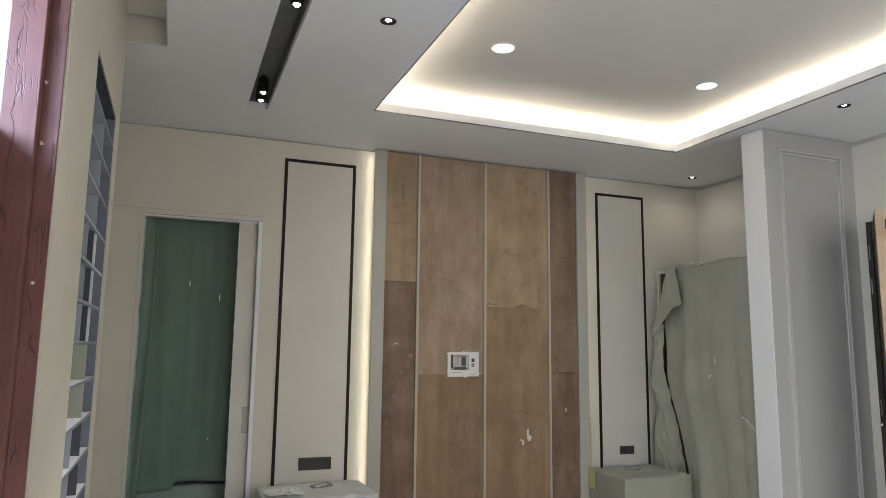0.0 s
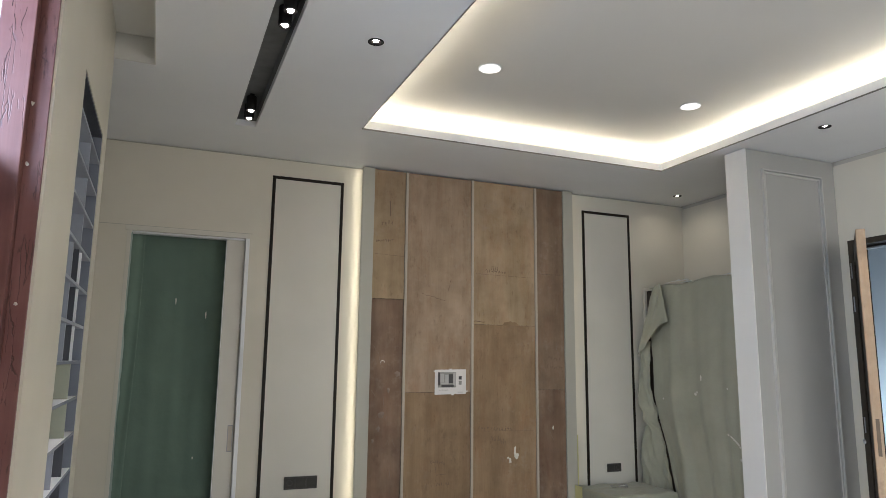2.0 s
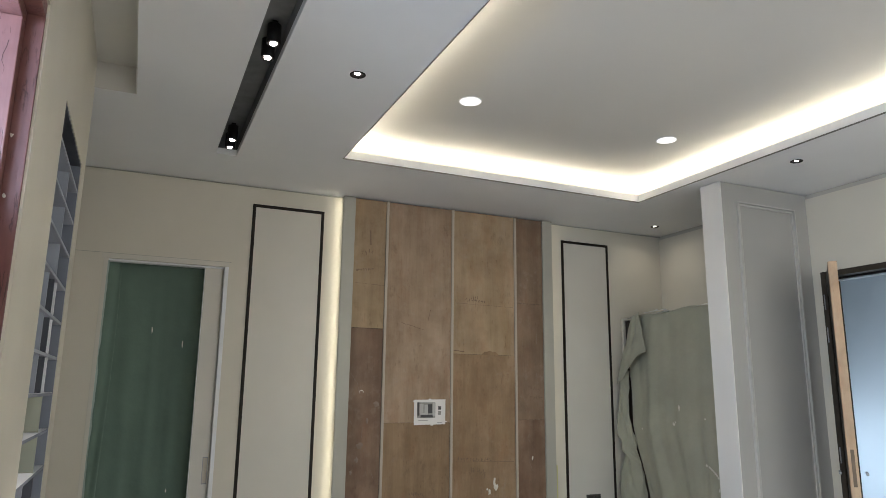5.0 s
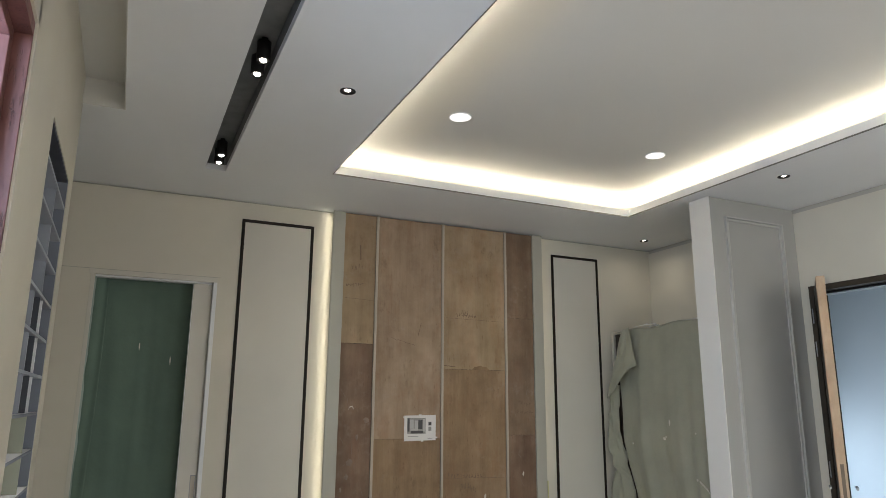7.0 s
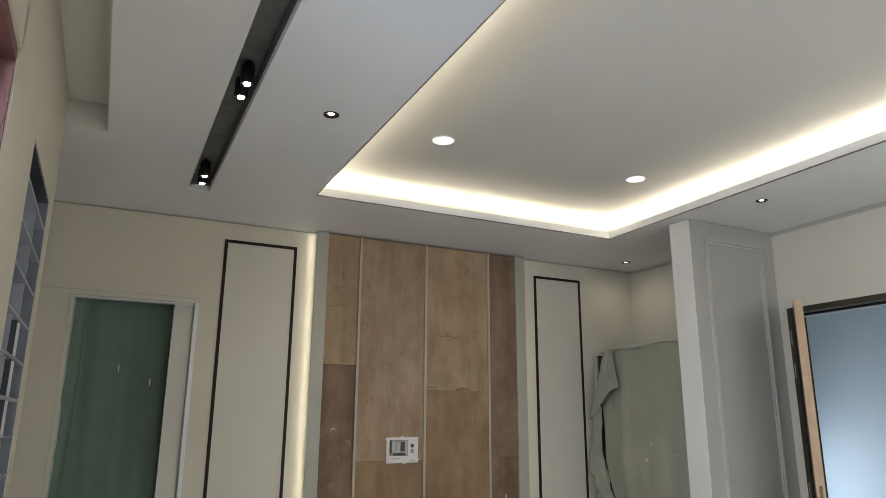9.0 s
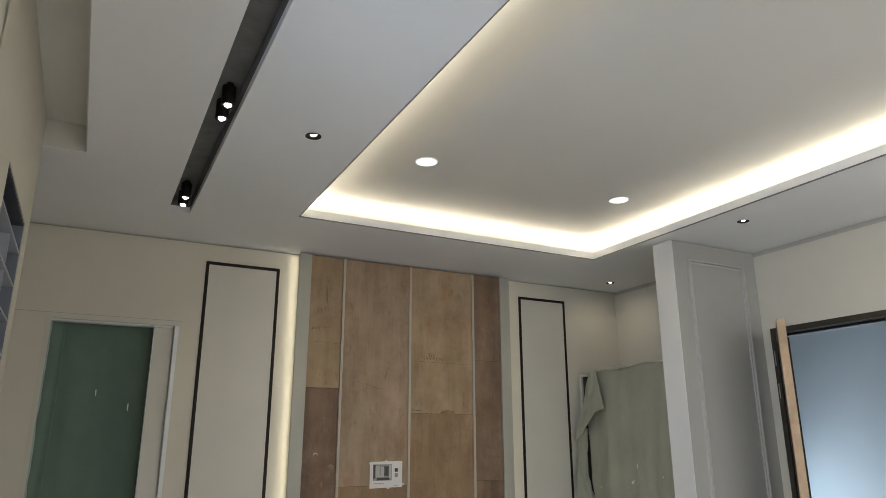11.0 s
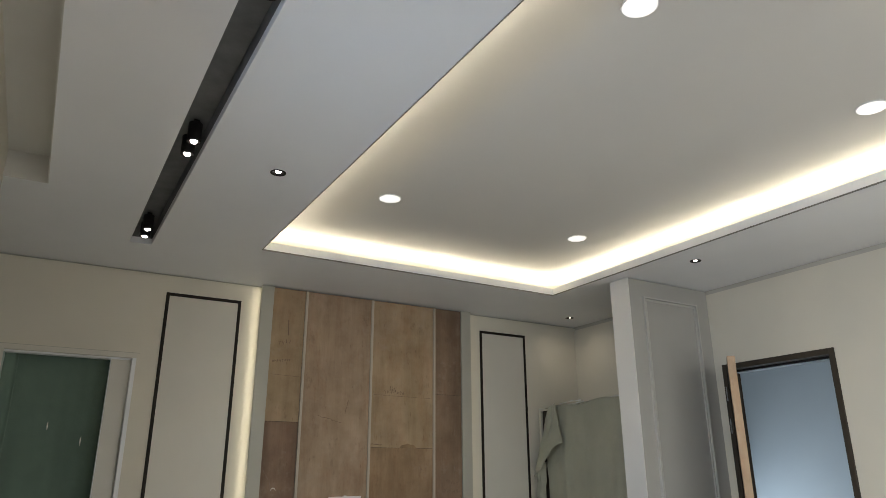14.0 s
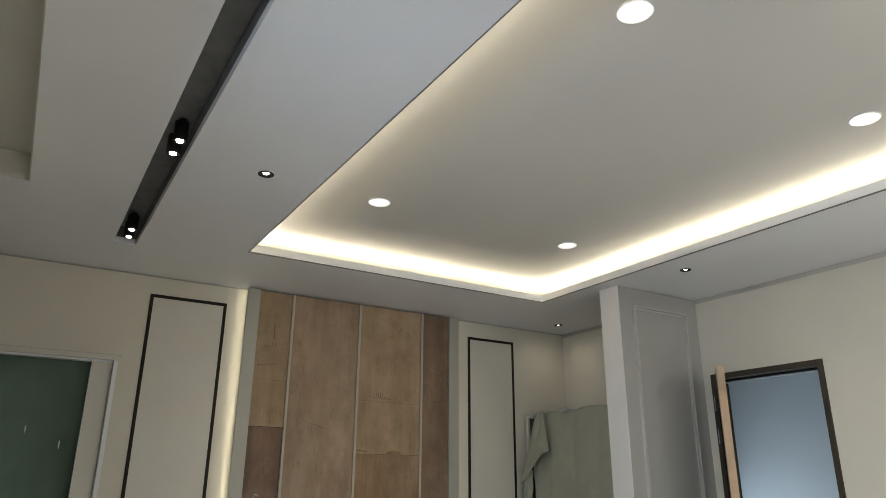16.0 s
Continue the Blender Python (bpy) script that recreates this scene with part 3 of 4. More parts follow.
part("printed_picture", flat(-0.118, 0.052, -0.048, 0.082), INK_GREY, sheet_paper, "grey printed interior picture")
for x0, x1, z0, z1, m in ((-0.118, -0.098, -0.03, 0.082, INK), (-0.096, -0.060, -0.005, 0.07, INK_PALE), (-0.050, -0.018, -0.015, 0.062, INK_PALE),
                          (-0.018, 0.022, -0.01, 0.066, INK), (0.026, 0.048, -0.03, 0.076, INK_PALE), (-0.085, 0.03, -0.046, -0.024, INK),
                          (-0.09, -0.02, -0.022, -0.006, INK_PALE), (0.078, 0.106, 0.020, 0.050, INK), (0.078, 0.106, -0.024, 0.010, INK_GREY),
                          (0.07, 0.115, -0.090, -0.086, INK_GREY), (-0.11, -0.02, -0.072, -0.068, INK_GREY)):
    part("printed_bar", flat(x0, x1, z0, z1, -0.0112), m, sheet_paper)
for x, z in ((-0.147, 0.09), (0.150, -0.08), (0.02, -0.108), (0.0, 0.108)):
    part("tape", box(x - 0.012, x + 0.012, -0.0125, -0.0118, z - 0.005, z + 0.005), PAPER, sheet_paper, "piece of pale masking tape")


# ---- wall panels framed by black inlays ----
def inlay(x0, x1, ztop):
    ob = thing("wall_panel", "off-white wall panel framed by a slim black metal inlay", "wall panel", group="framed panels beside the feature wall")
    w = 0.026
    part("panel", box(x0 + w, x1 - w, D - 0.006, D - 0.0005, 0.1, ztop - w), PANEL, ob)
    for a, b, c, d in ((x0, x0 + w, 0.1, ztop), (x1 - w, x1, 0.1, ztop), (x0 + w + 0.0005, x1 - w - 0.0005, ztop - w, ztop)):
        part("inlay", box(a, b, D - 0.010, D - 0.0005, c, d, 0.0015), INLAY, ob, "slim black metal inlay")
    return ob


inlay(0.779, 1.382, 3.090)
inlay(3.806, 4.376, 3.080)


def socket(x0, x1, z0, z1, gangs, round_at):
    ob = thing("wall_socket", "dark grey flush socket plate on the wall panel", "socket", ((x0 + x1) / 2, D - 0.006, (z0 + z1) / 2))
    w, h = (x1 - x0) / 2, (z1 - z0) / 2
    part("plate", box(-w, w, -0.009, 0.0, -h, h, 0.003), SOCKET, ob)
    g = 2 * w / gangs
    for k in range(gangs):
        a = -w + g * k
        part("module", box(a + 0.006, a + g - 0.006, -0.0115, -0.0088, -h + 0.012, h - 0.012, 0.001), SOCKET_DARK, ob)
    cx = -w + g * (round_at + 0.5)
    bm = lathe([(0.024, 0.0), (0.024, 0.004), (0.019, 0.004), (0.017, -0.004), (0.019, -0.006)], 24)
    bm.transform(pose(cx, -0.0115, 0, 90, 0, 0))
    part("insert", bm, SOCKET, ob)
    return ob


SOCKET = metal_paint("socket_grey", (0.075, 0.068, 0.058), 0.5)
SOCKET_DARK = metal_paint("socket_module", (0.055, 0.050, 0.043), 0.45)
socket(0.986, 1.248, 0.567, 0.664, 3, 0)
socket(4.023, 4.183, 0.557, 0.634, 2, 1)


# ---- bedside tables under dust sheets ----
def draped_box(w, d, h, seed):
    """A thin cover over a box of w by d by h, with soft edges and folds that open towards the hem."""
    shift = Vector((seed * 7.3, seed * 3.1, 0))
    bm = bmesh.new()
    bmesh.ops.create_cube(bm, size=1, matrix=pose(0, 0, h / 2) @ Matrix.Diagonal((w, d, h, 1)))
    bmesh.ops.delete(bm, geom=[f for f in bm.faces if f.normal.z < -0.5], context="FACES")
    bmesh.ops.bevel(bm, geom=[e for e in bm.edges if e.calc_length() > 0], offset=0.014, segments=3, affect="EDGES", profile=0.5)
    bmesh.ops.subdivide_edges(bm, edges=[e for e in bm.edges if e.calc_length() > 0.05], cuts=26, use_grid_fill=True)
    for v in bm.verts:
        p = v.co.copy()
        low = 1 - p.z / h
        out = Vector((p.x / w, p.y / d, 0))
        fold = noise.noise(Vector((p.x * 9, p.y * 9, p.z * 1.4)) + shift) * (0.004 + 0.026 * low)
        crease = abs(noise.noise(p * 7 + shift)) * 0.012 + noise.noise(p * 18 + shift) * 0.005 + 0.012 * (1 - abs(noise.noise(p * 5.5 + shift * 2))) ** 9
        if low > 0.03:
            v.co += out.normalized() * (fold + 0.012 * low + crease * 0.4)
        else:
            v.co.z += crease - 0.004
    return bm


def bedside(x0, x1, y0, y1, top, mat, label, seed):
    ob = thing("bedside_table", label, "bedside table", ((x0 + x1) / 2, (y0 + y1) / 2, 0), "bedside tables by the feature wall")
    w, d = x1 - x0, y1 - y0
    part("cabinet_body", box(-w / 2 + 0.02, w / 2 - 0.02, -d / 2 + 0.02, d / 2 - 0.004, 0.0, top - 0.02, 0.004), GREY, ob)
    part("dust_cover", draped_box(w, d - 0.02, top, seed), mat, ob, "wrinkled pale dust cover", True)
    return ob


bedside(0.66, 1.475, 5.08, 5.66, 0.478, PALE_CLOTH, "bedside table wrapped in a pale wrinkled dust sheet", 1)
bedside(3.632, 4.335, 5.07, 5.66, 0.462, SAGE_CLOTH, "bedside table wrapped in a sage dust sheet", 2)


PLATE_GREY = paint("plate_grey_plastic", (0.26, 0.25, 0.23), 0.4, 0.05, 0.02)


def loose_plate(x, y, z, turn, label):
    ob = thing("cover_plate", label, "cover plate", (x, y, z))
    ob.rotation_euler = (radians(4), radians(-5), radians(turn))
    part("frame", slab((-0.075, 0.075), (-0.045, 0.045), 0.0, 0.010, "xyz", [(-0.055, 0.055, -0.028, 0.028)]), PLATE_GREY, ob)
    part("inset", box(-0.054, 0.054, -0.027, 0.027, 0.002, 0.007, 0.001), PALE_CLOTH, ob, "pale grey inset")
    return ob


loose_plate(1.13, 5.47, 0.482, 20, "loose grey socket cover plate on the dust sheet")
loose_plate(3.98, 5.45, 0.466, -30, "loose grey socket cover plate on the sage sheet")

film_sheet = thing("plastic_film", "crumpled clear-white plastic film on the pale dust sheet", "plastic film", (0.80, 5.31, 0.484))


def crumple(u, v):
    n = abs(noise.noise(Vector((u * 5, v * 4, 2.0)))) + 0.5 * abs(noise.noise(Vector((u * 13, v * 11, 5.0))))
    return (-0.12 + 0.27 * u + 0.03 * noise.noise(Vector((v * 4, 1, 0))), -0.12 + 0.24 * v + 0.03 * noise.noise(Vector((u * 4, 2, 0))), 0.004 + 0.020 * n)


thicken(part("film", sheet(30, 26, crumple), CRUMPLED, film_sheet), 0.001)
for u0, v0, u1, v1 in ((0.1, 0.15, 0.85, 0.3), (0.35, 0.1, 0.5, 0.9), (0.55, 0.75, 0.95, 0.55)):
    bm = bmesh.new()
    run = [Vector(crumple(u0 + (u1 - u0) * k / 12, v0 + (v1 - v0) * k / 12)) + Vector((0, 0, 0.003)) for k in range(13)]
    for p, q in zip(run, run[1:]):
        n = Vector((-(q - p).y, (q - p).x, 0)).normalized() * 0.0022
        bm.faces.new([bm.verts.new(c) for c in (p + n, q + n, q - n, p - n)])
    part("printed_line", bm, INK, film_sheet, "dark printed line")

# ---- tall cabinet in the corner under a hanging sheet ----
cabinet = thing("tall_cabinet", "tall cabinet in the corner, mostly hidden by a sheet", "cabinet", (4.80, 4.90, 0))
part("cabinet_body", box(-0.27, 0.26, -0.77, 0.765, 0.0, 2.325, 0.003), BRONZE, cabinet, "dark recessed cabinet side")
part("back_stile", box(-0.298, -0.271, 0.745, 0.778, 0.0, 2.330, 0.002), WALL, cabinet, "off-white stile")
part("top_rail", box(-0.298, -0.271, -0.77, 0.744, 2.300, 2.330, 0.002), WALL, cabinet, "off-white rail")

cover = thing("dust_sheet", "sage green dust sheet draped over the tall corner cabinet", "sheet", (4.80, 4.90, 0))


def hang(u, v):
    """The long side of the sheet: u runs from the back corner to the front, v from the top down."""
    back = float(np.interp(v, (0, 0.12, 0.24, 0.30, 0.45, 0.52, 0.58, 0.65, 0.81, 1.0), (0.585, 0.635, 0.632, 0.612, 0.605, 0.56, 0.505, 0.44, 0.335, 0.27)))
    y = back - u * (back + 0.78)
    z = 2.352 - v * 2.33 - (0.035 * (1 - u) * (1 - v)) + 0.012 * math.sin(14 * u) * (1 - v)
    f = noise.noise(Vector((u * 5.5, v * 0.7, 0.3))) * 0.032 + noise.noise(Vector((u * 16, v * 0.9, 4.1))) * 0.020
    f -= 0.03 * max(0.0, math.sin(13 * u + 0.7 * v - 1.4)) ** 8
    f += 0.014 * math.sin(19 * u + 2.2 * v) * v + noise.noise(Vector((u * 11, v * 12, 9.0))) * 0.006
    return (-0.315 + (f - 0.02) * (0.25 + 0.95 * v) - 0.05 * v, y, z)


thicken(part("side_fall", sheet(90, 110, hang), SAGE_CLOTH, cover, "", True), 0.002)


def over_top(u, v):
    y = 0.66 - u * 1.43
    x = -0.315 + v * 0.55
    return (x, y, 2.352 + 0.018 * noise.noise(Vector((u * 9, v * 6, 2.0))) + 0.012 * math.sin(14 * u) * (1 - v) - 0.035 * (1 - u) * (1 - v))


thicken(part("top_fold", sheet(50, 18, over_top), SAGE_CLOTH, cover, "", True), 0.002)


def flap(u, v):
    """The corner that is turned over and hangs down in a point."""
    y = 0.555 + 0.165 * v - u * (0.12 + 0.30 * v)
    drop = v * (0.66 - 0.27 * u + 0.02 * math.sin(6 * u))
    z = 2.352 - 0.03 * (1 - u) - drop
    x = -0.348 - (0.05 + 0.06 * math.sin(math.pi * min(1, 0.15 + 0.8 * u))) * v - 0.016 * noise.noise(Vector((u * 4, v * 4, 7.0))) - 0.01 * math.sin(8 * u + 2 * v)
    return (x, y, z)


thicken(part("turned_corner", sheet(26, 34, flap), SAGE_CLOTH, cover, "turned-over corner of the sheet", True), 0.002)


def strip(u, v):
    """The loose edge of the sheet that hangs beside the cabinet, pinched half way down."""
    left = float(np.interp(v, (0, 0.12, 0.35, 0.52, 0.58, 0.8, 1.0), (0.745, 0.775, 0.785, 0.762, 0.735, 0.765, 0.745)))
    right = float(np.interp(v, (0, 0.33, 0.45, 0.55, 0.68, 0.96, 1.0), (0.642, 0.640, 0.604, 0.545, 0.462, 0.345, 0.33)))
    fold = 0.026 * math.sin(7 * u + 4 * v) + 0.055 * noise.noise(Vector((u * 3.5, v * 4.5, 3.3))) + 0.026 * noise.noise(Vector((u * 9, v * 11, 8.0)))
    pinch = 0.075 * math.exp(-((v - 0.54) / 0.05) ** 2) * math.sin(5 * u + 1)
    return (-0.350 - 0.045 * math.sin(math.pi * (1 - u) * 0.8) + fold + pinch, left + (right - left) * u, 1.80 - 1.39 * v + 0.02 * noise.noise(Vector((u * 5, v * 3, 1.0))) + 0.012 * math.sin(6 * u))


thicken(part("loose_edge", sheet(40, 90, strip), SAGE_CLOTH, cover, "loose crumpled edge of the sheet", True), 0.002)
def on_sheet(y, z):
    """How far out the long side of the sheet hangs at that place."""
    v = (2.352 - z) / 2.33
    back = hang(0.0, v)[1]
    return hang((back - y) / (back + 0.78), v)[0]


for y, z, r, tall, seed in ((-0.042, 1.455, 0.012, 2.4, 11), (0.05, 1.315, 0.020, 0.8, 12), (0.03, 1.33, 0.010, 1.2, 18), (0.468, 1.252, 0.010, 0.9, 14), (-0.36, 1.373, 0.012, 0.7, 13),
                            (-0.345, 1.0, 0.018, 0.6, 15), (-0.474, 0.812, 0.010, 1.8, 16)):
    part("plaster_dab", splash(on_sheet(y, z) - 0.003, y, z, "x", r, tall, seed), PLASTER, cover, "splash of pale plaster")
for k in range(7):
    y, z = -0.385 - 0.014 * k, 0.988 - 0.009 * k - 0.0006 * k * k
    part("plaster_dab", splash(on_sheet(y, z) - 0.003, y, z, "x", 0.013, 0.75, 60 + k), PLASTER, cover, "run of pale plaster")


def fringe(y0, y1, rise):
    """Crumpled masking film that sticks out over the top edge."""
    def place(u, v):
        n = noise.noise(Vector((u * 9, v * 2, y0)))
        return (-0.325 + 0.05 * v + 0.02 * n, y0 + (y1 - y0) * u, 2.335 + rise * math.sin(math.pi * u) ** 0.6 * v * (0.7 + 0.8 * n) + 0.012 * math.sin(14 * (0.585 - y0) / 1.37))
    return sheet(26, 5, place)


for y0, y1, rise in ((0.42, 0.12, 0.026), (0.22, 0.09, 0.030), (-0.27, -0.50, 0.024)):
    thicken(part("masking_film", fringe(y0, y1, rise), CRUMPLED, cover, "crumpled pale masking film", True), 0.001)

# ---- sliding door and the sheets behind it ----
door = thing("door_1", "white sliding door pushed half open in its slim casing", "sliding door", kind="structure")
part("head_casing", box(-0.300, 0.622, D - 0.008, D + 0.02, 2.540, 2.578, 0.002), PANEL, door)
part("cover_joint", box(-0.62, 0.640, D - 0.002, D + 0.001, 2.579, 2.583), TRIM_GREY, door)
part("left_casing", box(-0.285, -0.256, D - 0.008, D + 0.10, 0.0, 2.540, 0.002), PANEL, door)
# right casing is whiter than the others; daylight on it is painted in
part("right_casing", box(0.592, 0.622, D - 0.008, D + 0.03, 0.0, 2.540, 0.002), WHITE, door)
leaf = part("leaf", box(0.452, 0.590, D + 0.045, D + 0.085, 0.01, 2.536, 0.002), PANEL, door)
part("leaf_edge", box(0.446, 0.4518, D + 0.043, D + 0.087, 0.01, 2.534, 0.001), WHITE, leaf)
part("pull", box(0.545, 0.577, D + 0.043, D + 0.0455, 0.872, 1.060, 0.001), BATTEN, leaf, "recessed grey pull")
part("pull_edge", slab((0.541, 0.581), (0.866, 1.066), D + 0.0415, D + 0.0448, "xzy", [(0.546, 0.576, 0.873, 1.059)]), CHROME, leaf)
part("track", box(-0.254, 0.59, D + 0.03, D + 0.10, 2.528, 2.5445), WHITE, door)
part("jamb_strip", box(0.5915, 0.5985, D + 0.031, D + 0.16, 0.0, 2.54), WHITE, door)

part("film_edge", sheet(2, 60, lambda u, v: (-0.256 + (0.012 + 0.007 * noise.noise(Vector((v * 22, 0.4, 0)))) * u, D - 0.004 - 0.006 * u, 2.50 * v + 0.02)), FILM, door, "ragged edge of pale green film")

hanging = thing("hanging_sheet", "dark green dust sheet hanging behind the sliding door", "sheet", (0, 5.94, 0))


def drape(u, v):
    x = -0.62 + 1.55 * u
    f = 0.009 * math.sin(17 * u + 1.3 * math.sin(3 * v)) + 0.05 * noise.noise(Vector((u * 6, v * 1.2, 5.0))) + 0.016 * noise.noise(Vector((u * 20, v * 1.6, 1.0))) + 0.012 * noise.noise(Vector((u * 9, v * 7, 4.0))) * v
    drop = 2.43 + 0.055 * min(1.0, max(0.0, (0.085 - x) / 0.03)) - 0.03 * max(0.0, x)
    near = 0.11 * min(1.0, max(0.0, (x - 0.22) / 0.24)) ** 2
    return (x, f * (0.35 + 0.65 * v) + 0.02 * v - near, 2.9 - v * (drop + 0.012 * math.sin(9 * u)))


thicken(part("main_fall", sheet(110, 60, drape), GREEN_CLOTH, hanging, "", True), 0.003)
thicken(part("side_fall", sheet(14, 60, lambda u, v: (-0.31 + 0.14 * u + 0.015 * math.sin(5 * v), -0.13 + 0.05 * u + 0.014 * math.sin(9 * u + 3 * v), 2.9 - 2.80 * v)),
             GREEN_CLOTH, hanging, "second fall of the green sheet", True), 0.003)
for x, z in ((0.10, 2.02), (0.33, 1.92), (0.30, 0.82)):
    part("plaster_dab", splash(x, -0.10, z, "y", 0.005, 7 if z > 1 else 3, int(x * 100)), PLASTER, hanging, "thin pale plaster run")
bench = thing("low_bench", "low bench behind the door covered by a grey-green sheet", "bench", (0.15, 6.50, 0))
part("bench_body", box(-0.75, 0.75, -0.36, 0.5, 0.0, 0.42, 0.004), GREY, bench)
part("dust_cover", draped_box(1.6, 0.95, 0.445, 3), BENCH_CLOTH, bench, "grey-green dust cover", True)

# ---- shelf niche in the side wall ----
niche = thing("built_in_shelf", "tall built-in cubby shelf of pale laminate, empty", "shelf")
ND = 0.30
# back, top and upper boards are coloured darker as shade inside the niche
part("back_board", box(XL - ND - 0.012, XL - ND, NY0 + 0.001, NY1 - 0.001, NZ0, NZ1), SHELF_SHADE_DARK, niche)
part("side_board", box(XL - ND, XL - 0.004, NY0 + 0.001, NY0 + 0.016, NZ0, NZ1 - 0.001), SHELF_SHADE_BLUE, niche)
part("side_board", box(XL - ND, XL - 0.004, NY1 - 0.016, NY1 - 0.001, NZ0, NZ1 - 0.001), SHELF_SHADE_BLUE, niche)
part("top_board", box(XL - ND, XL - 0.004, NY0 + 0.017, NY1 - 0.017, NZ1 - 0.016, NZ1 - 0.001), SHELF_SHADE_DARK, niche)
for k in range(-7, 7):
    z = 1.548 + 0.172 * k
    part("shelf_board", box(XL - ND, XL - 0.006, NY0 + 0.017, NY1 - 0.017, z - 0.007, z + 0.007, 0.001), SHELF_WHITE if k < 1 else SHELF_SHADE_GREY, niche)
    # edge bands and divider tones paint in how shaded each face looks
    part("edge_band", box(XL - 0.0058, XL - 0.0042, NY0 + 0.017, NY1 - 0.017, z - 0.007, z + 0.006), SHELF_SHADE_BLUE if k < 1 else SHELF_SHADE_GREY, niche)
    dividers = {-2: ((3.62, SHELF_OLIVE),), -1: ((3.62, SHELF_OLIVE),)}.get(k, ((3.32, SHELF_SHADE_GREY), (3.66, SHELF_SHADE_DARK)))
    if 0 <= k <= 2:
        dividers = ((3.30, SHELF_SHADE_GREY), (3.52, SHELF_SHADE_DARK), (3.63, SHELF_WHITE))
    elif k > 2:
        dividers = ((3.56, SHELF_SHADE_GREY),)
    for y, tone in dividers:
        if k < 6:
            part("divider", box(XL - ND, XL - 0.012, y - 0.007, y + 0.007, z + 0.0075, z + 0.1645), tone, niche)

# ---- red timber door frame with an added unseen leaf and an open fanlight ----
red = thing("door_2", "old red painted timber door frame, cracked paint, open fanlight above", "door frame", kind="structure")
part("jamb", box(-0.507, -0.413, 2.300, 2.359, 0.0, 2.700, 0.003), RED, red)
part("jamb_rebate", box(-0.4125, -0.361, 2.345, 2.3595, 0.0, 2.735, 0.002), RED, red)
part("jamb", box(-0.507, -0.361, 0.902, 0.955, 0.0, 2.700, 0.003), RED, red)
part("head", box(-0.507, -0.413, 0.902, 2.359, 2.7005, 2.783, 0.003), RED, red)
part("head_rebate", box(-0.4125, -0.361, 0.902, 2.359, 2.7355, 2.783, 0.002), RED, red)
# out-of-view leaf, added to keep the fanlight's daylight off the lower jamb
leaf2 = part("leaf", box(-0.560, -0.512, 0.956, 2.299, 0.01, 2.165, 0.003), RED, red, "unseen red door leaf added to shade the lower jamb")
for y in (1.0, 1.65):
    part("panel", box(-0.508, -0.5035, y + 0.06, y + 0.55, 0.25, 1.0, 0.002), RED, leaf2)
    part("panel", box(-0.508, -0.5035, y + 0.06, y + 0.55, 1.15, 2.0, 0.002), RED, leaf2)
CRACK = paint("crack_shadow", (0.06, 0.022, 0.020), 0.8, 0.1, 0.05)
crng = random.Random(21)
for x, z0, z1, w in ((-0.470, 2.70, 2.52, 0.004), (-0.478, 2.50, 2.34, 0.004), (-0.443, 2.66, 2.50, 0.003), (-0.474, 2.30, 2.02, 0.003),
                     (-0.468, 1.95, 1.50, 0.003), (-0.484, 1.75, 1.30, 0.003), (-0.458, 1.40, 1.00, 0.003)):
    steps = max(5, int((z0 - z1) / 0.022))
    path = [(x + 0.012 * noise.noise(Vector((k * 0.35, x * 50, z0))) + crng.uniform(-0.003, 0.003), z0 + (z1 - z0) * k / steps) for k in range(steps + 1)]
    bm = bmesh.new()
    for k, ((a, za), (b, zb)) in enumerate(zip(path, path[1:])):
        if crng.random() < 0.22:
            continue
        wa, wb = (0.75 * w * math.sin(math.pi * (q + 0.15) / (steps + 0.3)) / 2 for q in (k, k + 1))
        bm.faces.new([bm.verts.new((px, 2.2992, pz)) for px, pz in ((a - wa, za), (a + wa, za), (b + wb, zb), (b - wb, zb))])
    part("paint_crack", bm, CRACK, red, "dark crack in the red paint")
for k, (x, z) in enumerate(((-0.405, 2.33), (-0.402, 2.14), (-0.39, 1.72))):
    part("plaster_dab", splash(x, 2.3435, z, "y", 0.006, 1.3, 40 + k), PLASTER, red, "chip of pale plaster")

# ---- doorway to the next room, its leaf swung open ----
door3 = thing("door_3", "dark bronze door frame with an open oak-edged door leaf", "door", kind="structure")
part("jamb", box(XR - 0.012, XR + 0.162, 2.831, 2.873, 0.0, 2.566, 0.002), BRONZE, door3)
part("jamb", box(XR - 0.012, XR + 0.162, 3.777, 3.819, 0.0, 2.566, 0.002), BRONZE, door3)
part("head", box(XR - 0.012, XR + 0.162, 2.8735, 3.7765, 2.520, 2.566, 0.002), BRONZE, door3)
# added pale strip puts the light on the head's underside into colour
part("head_lit_strip", box(XR + 0.11, XR + 0.165, 2.8735, 3.7765, 2.500, 2.5196, 0.001), DUSTY_BLUE, door3, "pale strip painting the head's underside as lit")
part("stop", box(XR + 0.07, XR + 0.10, 2.8735, 2.888, 0.0, 2.5195), BLACK, door3)
part("stop", box(XR + 0.07, XR + 0.10, 2.8735, 3.7765, 2.505, 2.5198), BLACK, door3)
swing = part("leaf", box(0.0, 0.868, 0.003, 0.051, 0.012, 2.508, 0.002), BRONZE, door3, "dark stained door leaf")
swing.matrix_local = pose(5.10, 3.80, 0, 0, 0, -142.1)
part("edge_band", box(0.8685, 0.874, 0.0, 0.054, 0.010, 2.510, 0.0015), OAK, swing, "pale oak edge of the leaf")
part("face_rail", box(0.76, 0.868, -0.003, 0.0028, 0.012, 2.508, 0.001), OAK, swing, "pale oak stile")
part("face_rail", box(0.06, 0.7595, -0.003, 0.0028, 2.36, 2.508, 0.001), BRONZE, swing)
